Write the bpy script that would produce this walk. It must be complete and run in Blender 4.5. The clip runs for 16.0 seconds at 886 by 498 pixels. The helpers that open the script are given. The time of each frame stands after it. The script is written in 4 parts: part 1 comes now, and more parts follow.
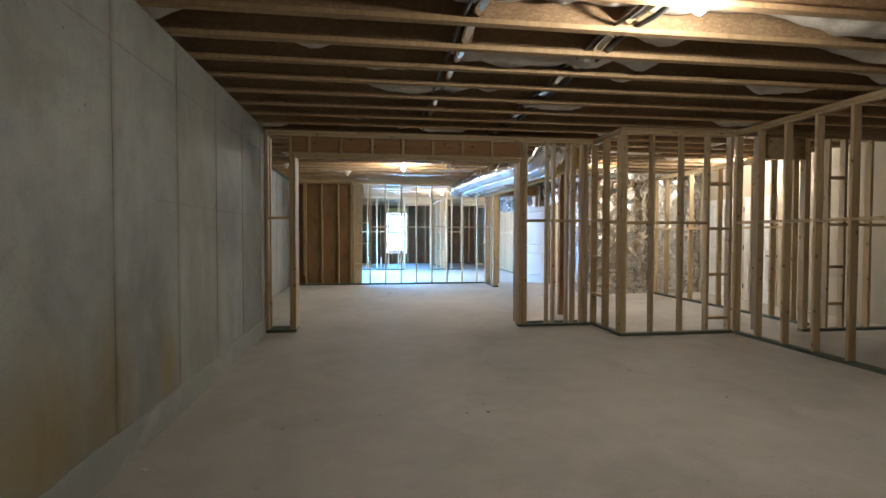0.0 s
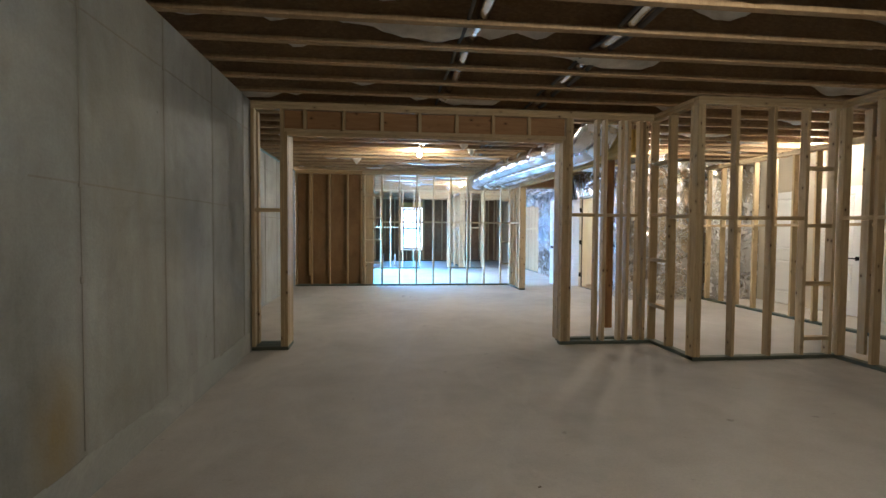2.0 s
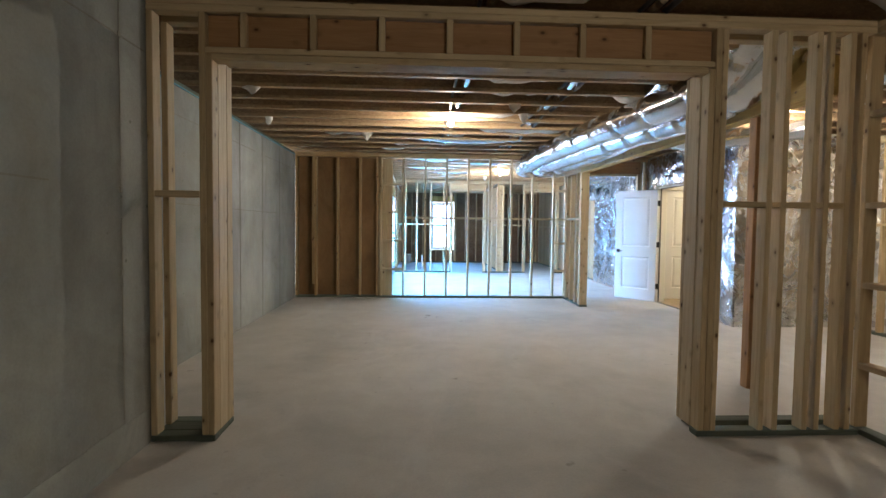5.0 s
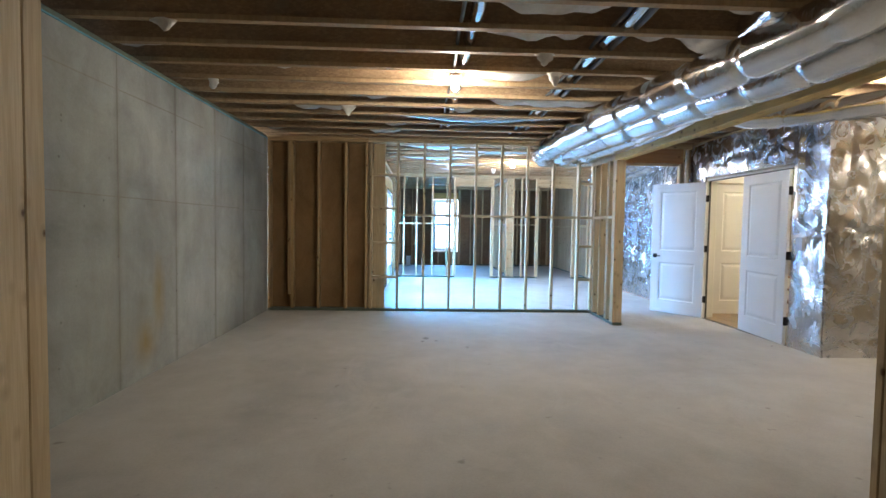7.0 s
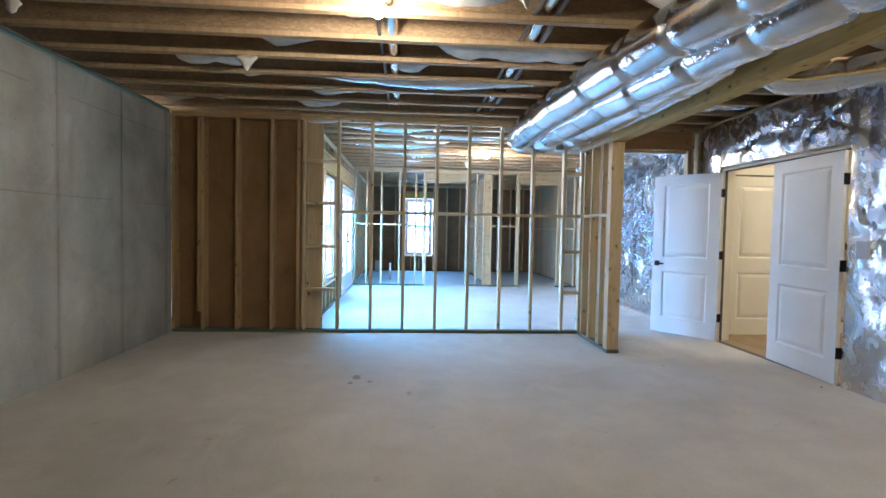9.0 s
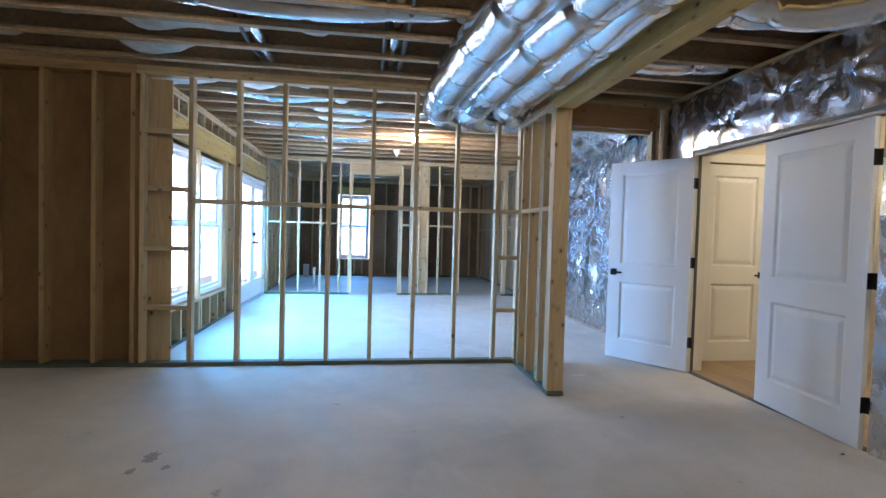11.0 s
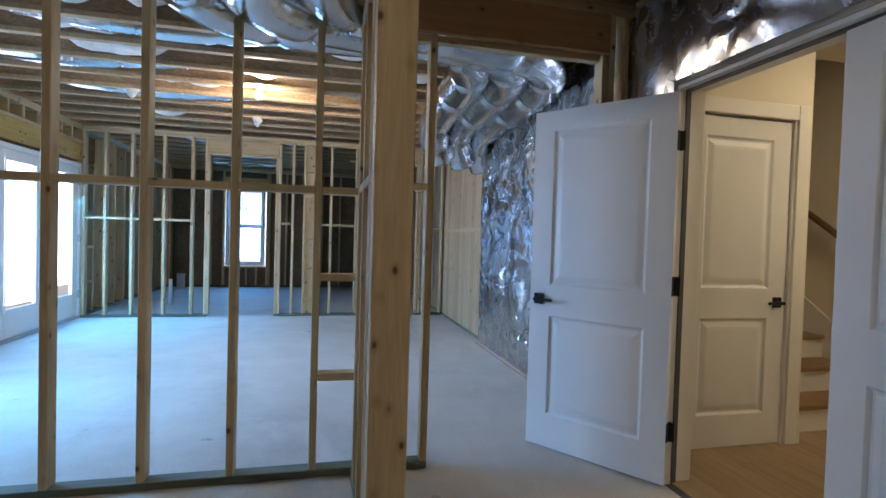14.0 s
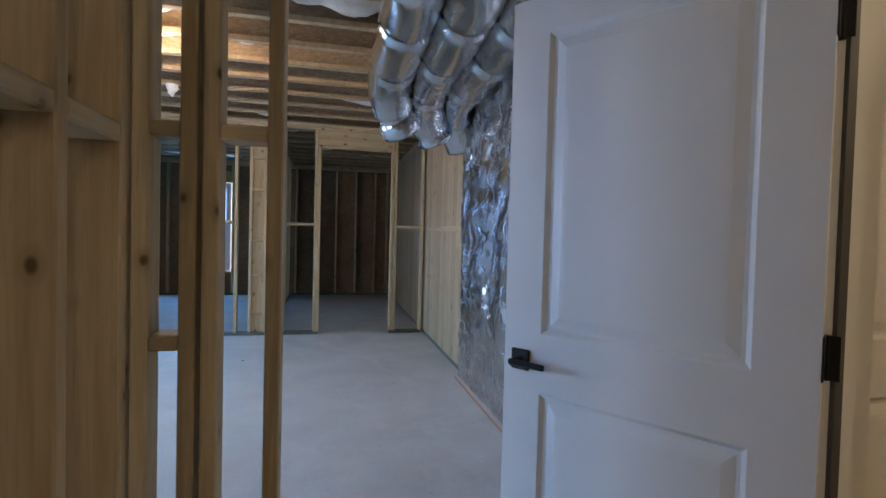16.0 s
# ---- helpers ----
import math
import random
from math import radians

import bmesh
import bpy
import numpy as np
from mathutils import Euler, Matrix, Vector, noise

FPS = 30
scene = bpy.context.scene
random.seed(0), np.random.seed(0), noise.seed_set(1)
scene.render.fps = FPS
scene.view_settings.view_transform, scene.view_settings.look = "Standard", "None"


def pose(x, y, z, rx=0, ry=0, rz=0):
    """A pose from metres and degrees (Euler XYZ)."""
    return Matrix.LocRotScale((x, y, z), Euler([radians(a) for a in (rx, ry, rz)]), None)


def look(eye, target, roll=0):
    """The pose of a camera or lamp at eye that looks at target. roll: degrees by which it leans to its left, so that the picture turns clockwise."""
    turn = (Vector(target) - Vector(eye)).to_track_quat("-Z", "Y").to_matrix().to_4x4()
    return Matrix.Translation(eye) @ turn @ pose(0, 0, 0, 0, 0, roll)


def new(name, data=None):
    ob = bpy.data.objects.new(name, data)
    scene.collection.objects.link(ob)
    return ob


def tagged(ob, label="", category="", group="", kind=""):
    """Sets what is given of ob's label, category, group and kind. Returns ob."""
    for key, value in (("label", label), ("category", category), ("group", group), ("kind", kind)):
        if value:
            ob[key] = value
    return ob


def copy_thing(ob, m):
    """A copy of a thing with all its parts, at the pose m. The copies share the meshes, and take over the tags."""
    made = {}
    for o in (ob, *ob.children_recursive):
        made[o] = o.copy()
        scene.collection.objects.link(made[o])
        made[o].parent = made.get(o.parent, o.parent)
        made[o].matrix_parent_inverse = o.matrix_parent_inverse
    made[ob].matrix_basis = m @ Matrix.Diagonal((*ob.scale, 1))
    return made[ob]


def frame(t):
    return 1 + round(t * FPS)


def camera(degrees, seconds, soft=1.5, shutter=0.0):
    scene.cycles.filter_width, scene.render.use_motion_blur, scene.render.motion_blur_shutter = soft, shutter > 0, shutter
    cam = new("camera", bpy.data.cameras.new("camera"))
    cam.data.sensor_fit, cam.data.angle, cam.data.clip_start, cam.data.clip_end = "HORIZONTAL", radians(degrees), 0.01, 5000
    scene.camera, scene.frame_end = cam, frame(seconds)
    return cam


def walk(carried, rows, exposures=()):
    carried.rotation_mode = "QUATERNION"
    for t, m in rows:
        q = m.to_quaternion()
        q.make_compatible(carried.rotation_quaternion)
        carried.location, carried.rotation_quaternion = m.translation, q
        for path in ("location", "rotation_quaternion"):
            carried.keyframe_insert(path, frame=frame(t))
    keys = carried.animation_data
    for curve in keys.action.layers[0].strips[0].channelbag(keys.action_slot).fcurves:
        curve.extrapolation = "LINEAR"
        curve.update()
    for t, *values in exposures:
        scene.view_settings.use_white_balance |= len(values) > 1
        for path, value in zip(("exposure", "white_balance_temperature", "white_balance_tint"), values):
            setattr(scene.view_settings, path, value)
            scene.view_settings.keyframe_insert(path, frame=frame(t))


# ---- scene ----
cam = camera(82.6, 16.0)
PATH = [
    (0, (0.28, 0.612, 1.299), (0.564, 2.591, 1.241), 0.1),
    (0.5, (0.265, 0.856, 1.298), (0.537, 2.837, 1.235), 0.1),
    (1, (0.337, 1.159, 1.297), (0.599, 3.14, 1.223), 0.2),
    (1.5, (0.357, 1.534, 1.301), (0.602, 3.517, 1.227), 0.4),
    (2, (0.345, 1.896, 1.308), (0.571, 3.882, 1.233), 0.4),
    (2.5, (0.437, 2.297, 1.307), (0.636, 4.286, 1.23), 0.4),
    (3, (0.442, 2.675, 1.3), (0.595, 4.667, 1.22), 0.6),
    (3.5, (0.471, 3.073, 1.311), (0.599, 5.067, 1.228), 0.7),
    (4, (0.525, 3.494, 1.321), (0.637, 5.489, 1.236), 0.7),
    (6.3, (0.533, 5.369, 1.334), (0.62, 7.365, 1.242), 0.8),
    (6.5, (0.609, 5.507, 1.331), (0.689, 7.503, 1.241), 0.9),
    (7, (0.63, 5.928, 1.328), (0.717, 7.924, 1.237), 0.9),
    (7.5, (0.638, 6.331, 1.309), (0.739, 8.326, 1.222), 1.0),
    (8, (0.783, 6.717, 1.299), (0.881, 8.713, 1.217), 1.0),
    (10.5, (1.63, 8.561, 1.292), (1.885, 10.544, 1.222), 1.5),
    (11, (1.842, 8.922, 1.271), (2.136, 10.9, 1.205), 1.6),
    (11.5, (2.043, 9.285, 1.283), (2.414, 11.249, 1.216), 1.7),
    (12, (2.267, 9.646, 1.284), (2.68, 11.602, 1.219), 1.7),
    (12.5, (2.45, 10.029, 1.288), (2.87, 11.983, 1.228), 1.7),
    (13, (2.675, 10.381, 1.273), (3.123, 12.33, 1.21), 1.5),
    (13.5, (2.904, 10.71, 1.267), (3.367, 12.655, 1.209), 1.6),
    (14, (3.099, 11.048, 1.27), (3.57, 12.991, 1.22), 1.7),
    (14.5, (3.333, 11.364, 1.281), (3.808, 13.306, 1.228), 1.6),
    (15, (3.501, 11.71, 1.285), (3.964, 13.655, 1.23), 1.4),
    (15.5, (3.643, 12.052, 1.29), (4.094, 14.0, 1.239), 1.6),
    (16, (3.804, 12.396, 1.296), (4.241, 14.347, 1.242), 1.5),
]
EXPOSURES = [(0, 0.28, 6450, 11), (4, 0.30, 6500, 11), (8, -0.02, 6350, 11), (10.5, -0.34, 6400, 14), (11.5, -0.62, 6500, 14.5), (12.5, -0.90, 6700, 14.5), (14.5, -1.32, 7050, 15), (16, -1.48, 7400, 19)]
walk(cam, [(t, look(eye, target, roll)) for t, eye, target, roll in PATH], EXPOSURES)

# world and daylight
world = bpy.data.worlds.new("sky_world")
scene.world = world
world.use_nodes = True
wn = world.node_tree
sky = wn.nodes.new("ShaderNodeTexSky")
sky.sky_type = "NISHITA"
sky.sun_disc = False
sky.sun_elevation, sky.sun_rotation = radians(40), radians(120)
wn.links.new(sky.outputs[0], wn.nodes["Background"].inputs[0])
wn.nodes["Background"].inputs[1].default_value = 0.12
sun_data = bpy.data.lights.new("sun", "SUN")
sun_data.energy, sun_data.angle, sun_data.color = 1.2, radians(12), (1.0, 0.95, 0.88)
sun = new("sun", sun_data)
sun.matrix_world = look((10, -8, 14), (0, 0, 0))

SKY_BLUE = (0.04, 0.43, 1.0)
HORIZON = (0.50, 0.645, 1.0)


def sky_panel(name, centre, target, w, h, watts, colour, spread=180):
    """The sky's light that comes in through one opening."""
    d = bpy.data.lights.new(name, "AREA")
    d.shape, d.size, d.size_y, d.energy, d.color, d.spread = "RECTANGLE", w, h, watts, colour, radians(spread)
    ob = new(name, d)
    ob.matrix_world = look(centre, target)
    return ob


# the pale horizon shines level into the room, the blue sky above it steeply down to the floor by the openings
sky_panel("window_horizon_light", (-0.36, 15.3, 1.3), (3, 15.3, 0.9), 1.8, 1.55, 168, HORIZON)
sky_panel("door_horizon_light", (-0.36, 18.2, 1.15), (3, 18.0, 0.8), 1.5, 1.7, 136, HORIZON)
sky_panel("window_sky_light", (-0.34, 15.3, 1.55), (0.85, 14.9, 0.0), 1.8, 1.0, 265, SKY_BLUE, 120)
sky_panel("door_sky_light", (-0.34, 18.2, 1.45), (0.85, 18.2, 0.0), 1.5, 1.0, 215, SKY_BLUE, 120)
sky_panel("far_window_light", (1.45, 23.45, 1.35), (1.6, 20, 0.5), 0.7, 1.5, 150, (0.07, 0.38, 1.0))


# materials
def mat(name, colour=(0.5, 0.5, 0.5), rough=0.6, metal=0.0, spec=0.5):
    m = bpy.data.materials.new(name)
    m.use_nodes = True
    b = m.node_tree.nodes["Principled BSDF"]
    b.inputs["Base Color"].default_value = (*colour, 1)
    b.inputs["Roughness"].default_value = rough
    b.inputs["Metallic"].default_value = metal
    b.inputs["Specular IOR Level"].default_value = spec
    return m, m.node_tree, b


def node(nt, kind, **values):
    n = nt.nodes.new(kind)
    for k, v in values.items():
        n.inputs[k.replace("_", " ")].default_value = v
    return n


def coords(nt, scale, offset=False):
    """Object coordinates, stretched, and shifted from piece to piece."""
    c = nt.nodes.new("ShaderNodeTexCoord")
    m = nt.nodes.new("ShaderNodeMapping")
    m.inputs["Scale"].default_value = scale
    nt.links.new(c.outputs["Object"], m.inputs["Vector"])
    if offset:
        o = nt.nodes.new("ShaderNodeObjectInfo")
        k = nt.nodes.new("ShaderNodeMath")
        k.operation = "MULTIPLY"
        k.inputs[1].default_value = 37.0
        nt.links.new(o.outputs["Random"], k.inputs[0])
        nt.links.new(k.outputs[0], m.inputs["Location"])
    return m.outputs[0]


def ramp(nt, source, stops):
    r = nt.nodes.new("ShaderNodeValToRGB")
    e = r.color_ramp.elements
    while len(e) < len(stops):
        e.new(0.5)
    for k, (p, c) in zip(e, stops):
        k.position, k.color = p, (*c, 1)
    nt.links.new(source, r.inputs[0])
    return r.outputs[0]


def noise_tex(nt, vector, scale, detail=4, rough=0.55, distortion=0.0):
    n = node(nt, "ShaderNodeTexNoise", Scale=scale, Detail=detail, Roughness=rough, Distortion=distortion)
    nt.links.new(vector, n.inputs["Vector"])
    return n.outputs["Fac"]


def mix(nt, kind, fac, a, b):
    m = nt.nodes.new("ShaderNodeMix")
    m.data_type, m.blend_type = "RGBA", kind
    if isinstance(fac, (int, float)):
        m.inputs[0].default_value = fac
    else:
        nt.links.new(fac, m.inputs[0])
    for socket, v in ((m.inputs[6], a), (m.inputs[7], b)):
        if isinstance(v, tuple):
            socket.default_value = (*v, 1)
        else:
            nt.links.new(v, socket)
    return m.outputs[2]


def bump(nt, b, height, strength, distance):
    n = node(nt, "ShaderNodeBump", Strength=strength, Distance=distance)
    nt.links.new(height, n.inputs["Height"])
    nt.links.new(n.outputs[0], b.inputs["Normal"])


def wood(name, light, dark, knots=True, rough=0.62, knot=(10, 10, 6.5)):
    """Sawn lumber, the grain along the piece's own z."""
    m, nt, b = mat(name, light, rough, spec=0.3)
    v = coords(nt, (8, 8, 0.6), True)
    grain = noise_tex(nt, v, 2.2, 5, 0.6, 1.2)
    fine = noise_tex(nt, coords(nt, (90, 90, 3), True), 2.0, 3)
    col = ramp(nt, grain, [(0.25, dark), (0.55, light), (0.8, tuple(min(1, c * 1.15) for c in light))])
    col = mix(nt, "MULTIPLY", 0.35, col, ramp(nt, fine, [(0.3, (0.6, 0.55, 0.5)), (0.7, (1, 1, 1))]))
    if knots:
        vo = node(nt, "ShaderNodeTexVoronoi", Scale=1.0, Randomness=1.0)
        nt.links.new(coords(nt, knot, True), vo.inputs["Vector"])
        halo = ramp(nt, vo.outputs["Distance"], [(0.08, (0.55, 0.55, 0.55)), (0.26, (0, 0, 0))])
        col = mix(nt, "MIX", halo, col, tuple(c * 0.55 for c in dark))
        spot = ramp(nt, vo.outputs["Distance"], [(0.06, (0.92, 0.92, 0.92)), (0.12, (0, 0, 0))])
        col = mix(nt, "MIX", spot, col, (0.10, 0.048, 0.024))
    o = nt.nodes.new("ShaderNodeObjectInfo")
    tone = ramp(nt, o.outputs["Random"], [(0.0, (0.78, 0.74, 0.68)), (0.5, (0.95, 0.93, 0.9)), (1.0, (1.0, 1.0, 1.0))])
    col = mix(nt, "MULTIPLY", 1.0, col, tone)
    nt.links.new(col, b.inputs["Base Color"])
    bump(nt, b, fine, 0.25, 0.002)
    return m


PINE = wood("pine_lumber", (0.57, 0.452, 0.285), (0.46, 0.345, 0.195))
KNOTTY = wood("knotty_boarding", (0.47, 0.35, 0.215), (0.37, 0.26, 0.15), knot=(7, 7, 4.6))
TREATED = wood("treated_lumber", (0.125, 0.15, 0.12), (0.075, 0.092, 0.075), False)
LVL = wood("beam_lumber", (0.60, 0.44, 0.15), (0.45, 0.31, 0.09))
CEDAR = wood("reddish_lumber", (0.50, 0.30, 0.155), (0.38, 0.21, 0.10))
BROWNPINE = wood("brown_stud_lumber", (0.46, 0.32, 0.17), (0.35, 0.23, 0.115))
RAILWOOD = wood("stained_handrail", (0.22, 0.13, 0.07), (0.14, 0.08, 0.04), False, 0.4)
TREADWOOD = wood("oak_tread", (0.36, 0.235, 0.13), (0.27, 0.165, 0.085), False, 0.4)


def concrete(name, base, floor=False, stains=(), joint=None):
    m, nt, b = mat(name, base, 0.8, spec=0.25)
    v = coords(nt, (1, 1, 1))
    big = noise_tex(nt, v, 0.55, 5, 0.6, 0.4)
    mid = noise_tex(nt, v, 3.1, 6, 0.62)
    fine = noise_tex(nt, v, 60, 4, 0.7)
    lo, hi = tuple(c * (0.84 if floor else 0.68) for c in base), tuple(min(1, c * (1.08 if floor else 1.2)) for c in base)
    col = ramp(nt, big, [(0.3, lo), (0.5, base), (0.72, hi)])
    col = mix(nt, "MULTIPLY", 0.55, col, ramp(nt, mid, [(0.3, (0.74, 0.72, 0.69)), (0.62, (1, 1, 1))]))
    col = mix(nt, "MULTIPLY", 0.3, col, ramp(nt, fine, [(0.3, (0.7, 0.7, 0.7)), (0.6, (1, 1, 1))]))
    if floor:
        dust = noise_tex(nt, coords(nt, (1, 0.6, 1)), 1.3, 7, 0.68, 1.5)
        col = mix(nt, "MIX", ramp(nt, dust, [(0.52, (0, 0, 0)), (0.7, (0.45, 0.45, 0.45))]), col, (0.60, 0.57, 0.53))
        spots = noise_tex(nt, v, 7.5, 3, 0.5)
        col = mix(nt, "MULTIPLY", ramp(nt, spots, [(0.70, (0, 0, 0)), (0.76, (0.5, 0.5, 0.5))]), col, (0.35, 0.33, 0.3))
    else:
        streak = noise_tex(nt, coords(nt, (1, 1.7, 0.3)), 1.3, 6, 0.65, 0.5)
        col = mix(nt, "MULTIPLY", 0.6, col, ramp(nt, streak, [(0.3, (0.70, 0.68, 0.64)), (0.65, (1, 1, 1))]))
        rust = noise_tex(nt, coords(nt, (1, 1.1, 0.45)), 1.15, 5, 0.65, 0.6)
        col = mix(nt, "MIX", ramp(nt, rust, [(0.50, (0, 0, 0)), (0.72, (0.26, 0.26, 0.26))]), col, (0.30, 0.245, 0.13))
        for cy, cz, sy, sz in stains:
            mp = nt.nodes.new("ShaderNodeMapping")
            mp.inputs["Location"].default_value = (0, -cy / sy, -cz / sz)
            mp.inputs["Scale"].default_value = (0, 1 / sy, 1 / sz)
            tc = nt.nodes.new("ShaderNodeTexCoord")
            nt.links.new(tc.outputs["Object"], mp.inputs["Vector"])
            ln = nt.nodes.new("ShaderNodeVectorMath")
            ln.operation = "LENGTH"
            nt.links.new(mp.outputs[0], ln.inputs[0])
            blot = mix(nt, "MULTIPLY", 1.0, ramp(nt, ln.outputs["Value"], [(0.1, (1, 1, 1)), (0.95, (0, 0, 0))]), ramp(nt, noise_tex(nt, coords(nt, (1, 2.4, 0.8)), 2.4, 6, 0.7, 0.6), [(0.3, (0.5, 0.5, 0.5)), (0.6, (0.9, 0.9, 0.9))]))
            col = mix(nt, "MIX", blot, col, (0.32, 0.235, 0.10))
        pits = node(nt, "ShaderNodeTexVoronoi", Scale=9.0, Randomness=1.0)
        nt.links.new(v, pits.inputs["Vector"])
        pit = ramp(nt, pits.outputs["Distance"], [(0.04, (0.75, 0.75, 0.75)), (0.12, (0, 0, 0))])
        pit = mix(nt, "MULTIPLY", 1.0, pit, ramp(nt, noise_tex(nt, v, 1.1, 3), [(0.56, (0, 0, 0)), (0.62, (1, 1, 1))]))
        col = mix(nt, "MULTIPLY", pit, col, (0.4, 0.38, 0.35))
        cloud = noise_tex(nt, v, 1.5, 7, 0.7, 0.9)
        col = mix(nt, "MULTIPLY", 0.5, col, ramp(nt, cloud, [(0.34, (0.66, 0.65, 0.63)), (0.5, (0.92, 0.92, 0.91)), (0.66, (1.12, 1.12, 1.12))]))
    if joint is not None:
        # each form panel has its own tone, and grime along the joints
        tc = nt.nodes.new("ShaderNodeTexCoord")
        xyz = nt.nodes.new("ShaderNodeSeparateXYZ")
        nt.links.new(tc.outputs["Object"], xyz.inputs[0])

        def math_node(kind, a, k):
            n = nt.nodes.new("ShaderNodeMath")
            n.operation = kind
            nt.links.new(a, n.inputs[0])
            n.inputs[1].default_value = k
            return n.outputs[0]
        shift = math_node("SUBTRACT", xyz.outputs[1], joint)
        off = math_node("PINGPONG", shift, 0.457)
        grime = ramp(nt, off, [(0.004, (0.72, 0.70, 0.67)), (0.02, (0.87, 0.86, 0.84)), (0.055, (1, 1, 1))])
        col = mix(nt, "MULTIPLY", ramp(nt, mid, [(0.36, (0.25, 0.25, 0.25)), (0.58, (1, 1, 1))]), col, grime)
        tone = nt.nodes.new("ShaderNodeTexWhiteNoise")
        tone.noise_dimensions = "1D"
        nt.links.new(math_node("FLOOR", math_node("DIVIDE", shift, 0.914), 0.0), tone.inputs["W"])
        col = mix(nt, "MULTIPLY", 1.0, col, ramp(nt, tone.outputs["Value"], [(0.0, (0.90, 0.90, 0.89)), (1.0, (1.05, 1.05, 1.06))]))
    nt.links.new(col, b.inputs["Base Color"])
    h = mix(nt, "MIX", 0.5, mid, fine)
    bump(nt, b, h, 0.22 if floor else 0.4, 0.01)
    rr = ramp(nt, mid, [(0.3, (0.6, 0.6, 0.6)), (0.7, (0.9, 0.9, 0.9))])
    nt.links.new(rr, b.inputs["Roughness"])
    return m


SLAB = concrete("slab_concrete", (0.53, 0.50, 0.46), True)
POURED = concrete("poured_concrete", (0.385, 0.395, 0.375), False, ((10.52, 0.68, 0.14, 0.45), (10.3, 0.3, 0.25, 0.25), (2.9, 0.4, 0.6, 0.6), (3.5, 0.4, 0.3, 0.75), (4.25, 0.4, 0.25, 0.45)), 5.362)


def osb(name, light, dark):
    m, nt, b = mat(name, light, 0.75, spec=0.2)
    vo = node(nt, "ShaderNodeTexVoronoi", Scale=38.0, Randomness=1.0)
    nt.links.new(coords(nt, (1, 1, 2.2)), vo.inputs["Vector"])
    sep = nt.nodes.new("ShaderNodeSeparateColor")
    nt.links.new(vo.outputs["Color"], sep.inputs[0])
    col = ramp(nt, sep.outputs[0], [(0.0, dark), (0.5, light), (1.0, tuple(c * 1.25 for c in light))])
    big = noise_tex(nt, coords(nt, (1, 1, 1)), 2.0, 5)
    col = mix(nt, "MULTIPLY", 0.6, col, ramp(nt, big, [(0.35, (0.62, 0.58, 0.55)), (0.65, (1, 1, 1))]))
    nt.links.new(col, b.inputs["Base Color"])
    bump(nt, b, sep.outputs[0], 0.1, 0.002)
    return m


OSB = osb("strand_board", (0.33, 0.22, 0.125), (0.265, 0.16, 0.075))
WEB = osb("joist_web_board", (0.34, 0.232, 0.14), (0.30, 0.20, 0.12))


def fibreboard():
    """Smooth brown sheathing with soft stains."""
    m, nt, b = mat("brown_fibreboard", (0.2, 0.12, 0.06), 0.8, spec=0.2)
    v = coords(nt, (1, 1, 0.5))
    col = ramp(nt, noise_tex(nt, v, 2.6, 6, 0.65, 0.6), [(0.3, (0.17, 0.098, 0.046)), (0.55, (0.235, 0.14, 0.068)), (0.75, (0.275, 0.168, 0.084))])
    fibre = noise_tex(nt, coords(nt, (1, 1, 0.4)), 70, 4, 0.7)
    col = mix(nt, "MULTIPLY", 0.4, col, ramp(nt, fibre, [(0.3, (0.66, 0.64, 0.6)), (0.65, (1, 1, 1))]))
    nt.links.new(col, b.inputs["Base Color"])
    bump(nt, b, fibre, 0.15, 0.002)
    return m


FIBRE = fibreboard()
KRAFT = osb("dark_sheathing", (0.23, 0.155, 0.095), (0.17, 0.11, 0.065))


def foil(name, rough, base=(0.80, 0.80, 0.81), scale=9.0, relief=0.5):
    m, nt, b = mat(name, base, rough, 1.0)
    v = coords(nt, (1, 1, 1))
    a = noise_tex(nt, v, scale, 4, 0.6, 1.8)
    crease = ramp(nt, noise_tex(nt, v, scale, 2, 0.5, 0.8), [(0.2, (1, 1, 1)), (0.5, (0, 0, 0)), (0.8, (1, 1, 1))])
    small = ramp(nt, noise_tex(nt, v, scale * 3.1, 3, 0.5, 0.8), [(0.2, (1, 1, 1)), (0.5, (0, 0, 0)), (0.8, (1, 1, 1))])
    h = mix(nt, "MIX", 0.25, crease, small)
    bump(nt, b, h, relief, 0.02)
    r = ramp(nt, a, [(0.3, (rough * 0.7,) * 3), (0.7, (rough * 1.5,) * 3)])
    nt.links.new(r, b.inputs["Roughness"])
    dirt = noise_tex(nt, v, 2.2, 5)
    nt.links.new(ramp(nt, dirt, [(0.3, tuple(c * 0.8 for c in base)), (0.65, base)]), b.inputs["Base Color"])
    return m


FOIL = foil("foil_facing", 0.23, (0.67, 0.66, 0.655), 5.0, 0.04)
DUCTFOIL = foil("duct_jacket", 0.13, (0.74, 0.745, 0.76), 7.0, 0.15)


def paint(name, colour, rough, b_strength=0.05):
    m, nt, b = mat(name, colour, rough, spec=0.4)
    v = coords(nt, (1, 1, 1))
    big = noise_tex(nt, v, 1.7, 4)
    nt.links.new(ramp(nt, big, [(0.3, tuple(c * 0.93 for c in colour)), (0.7, colour)]), b.inputs["Base Color"])
    bump(nt, b, noise_tex(nt, v, 130, 2), b_strength, 0.003)
    return m


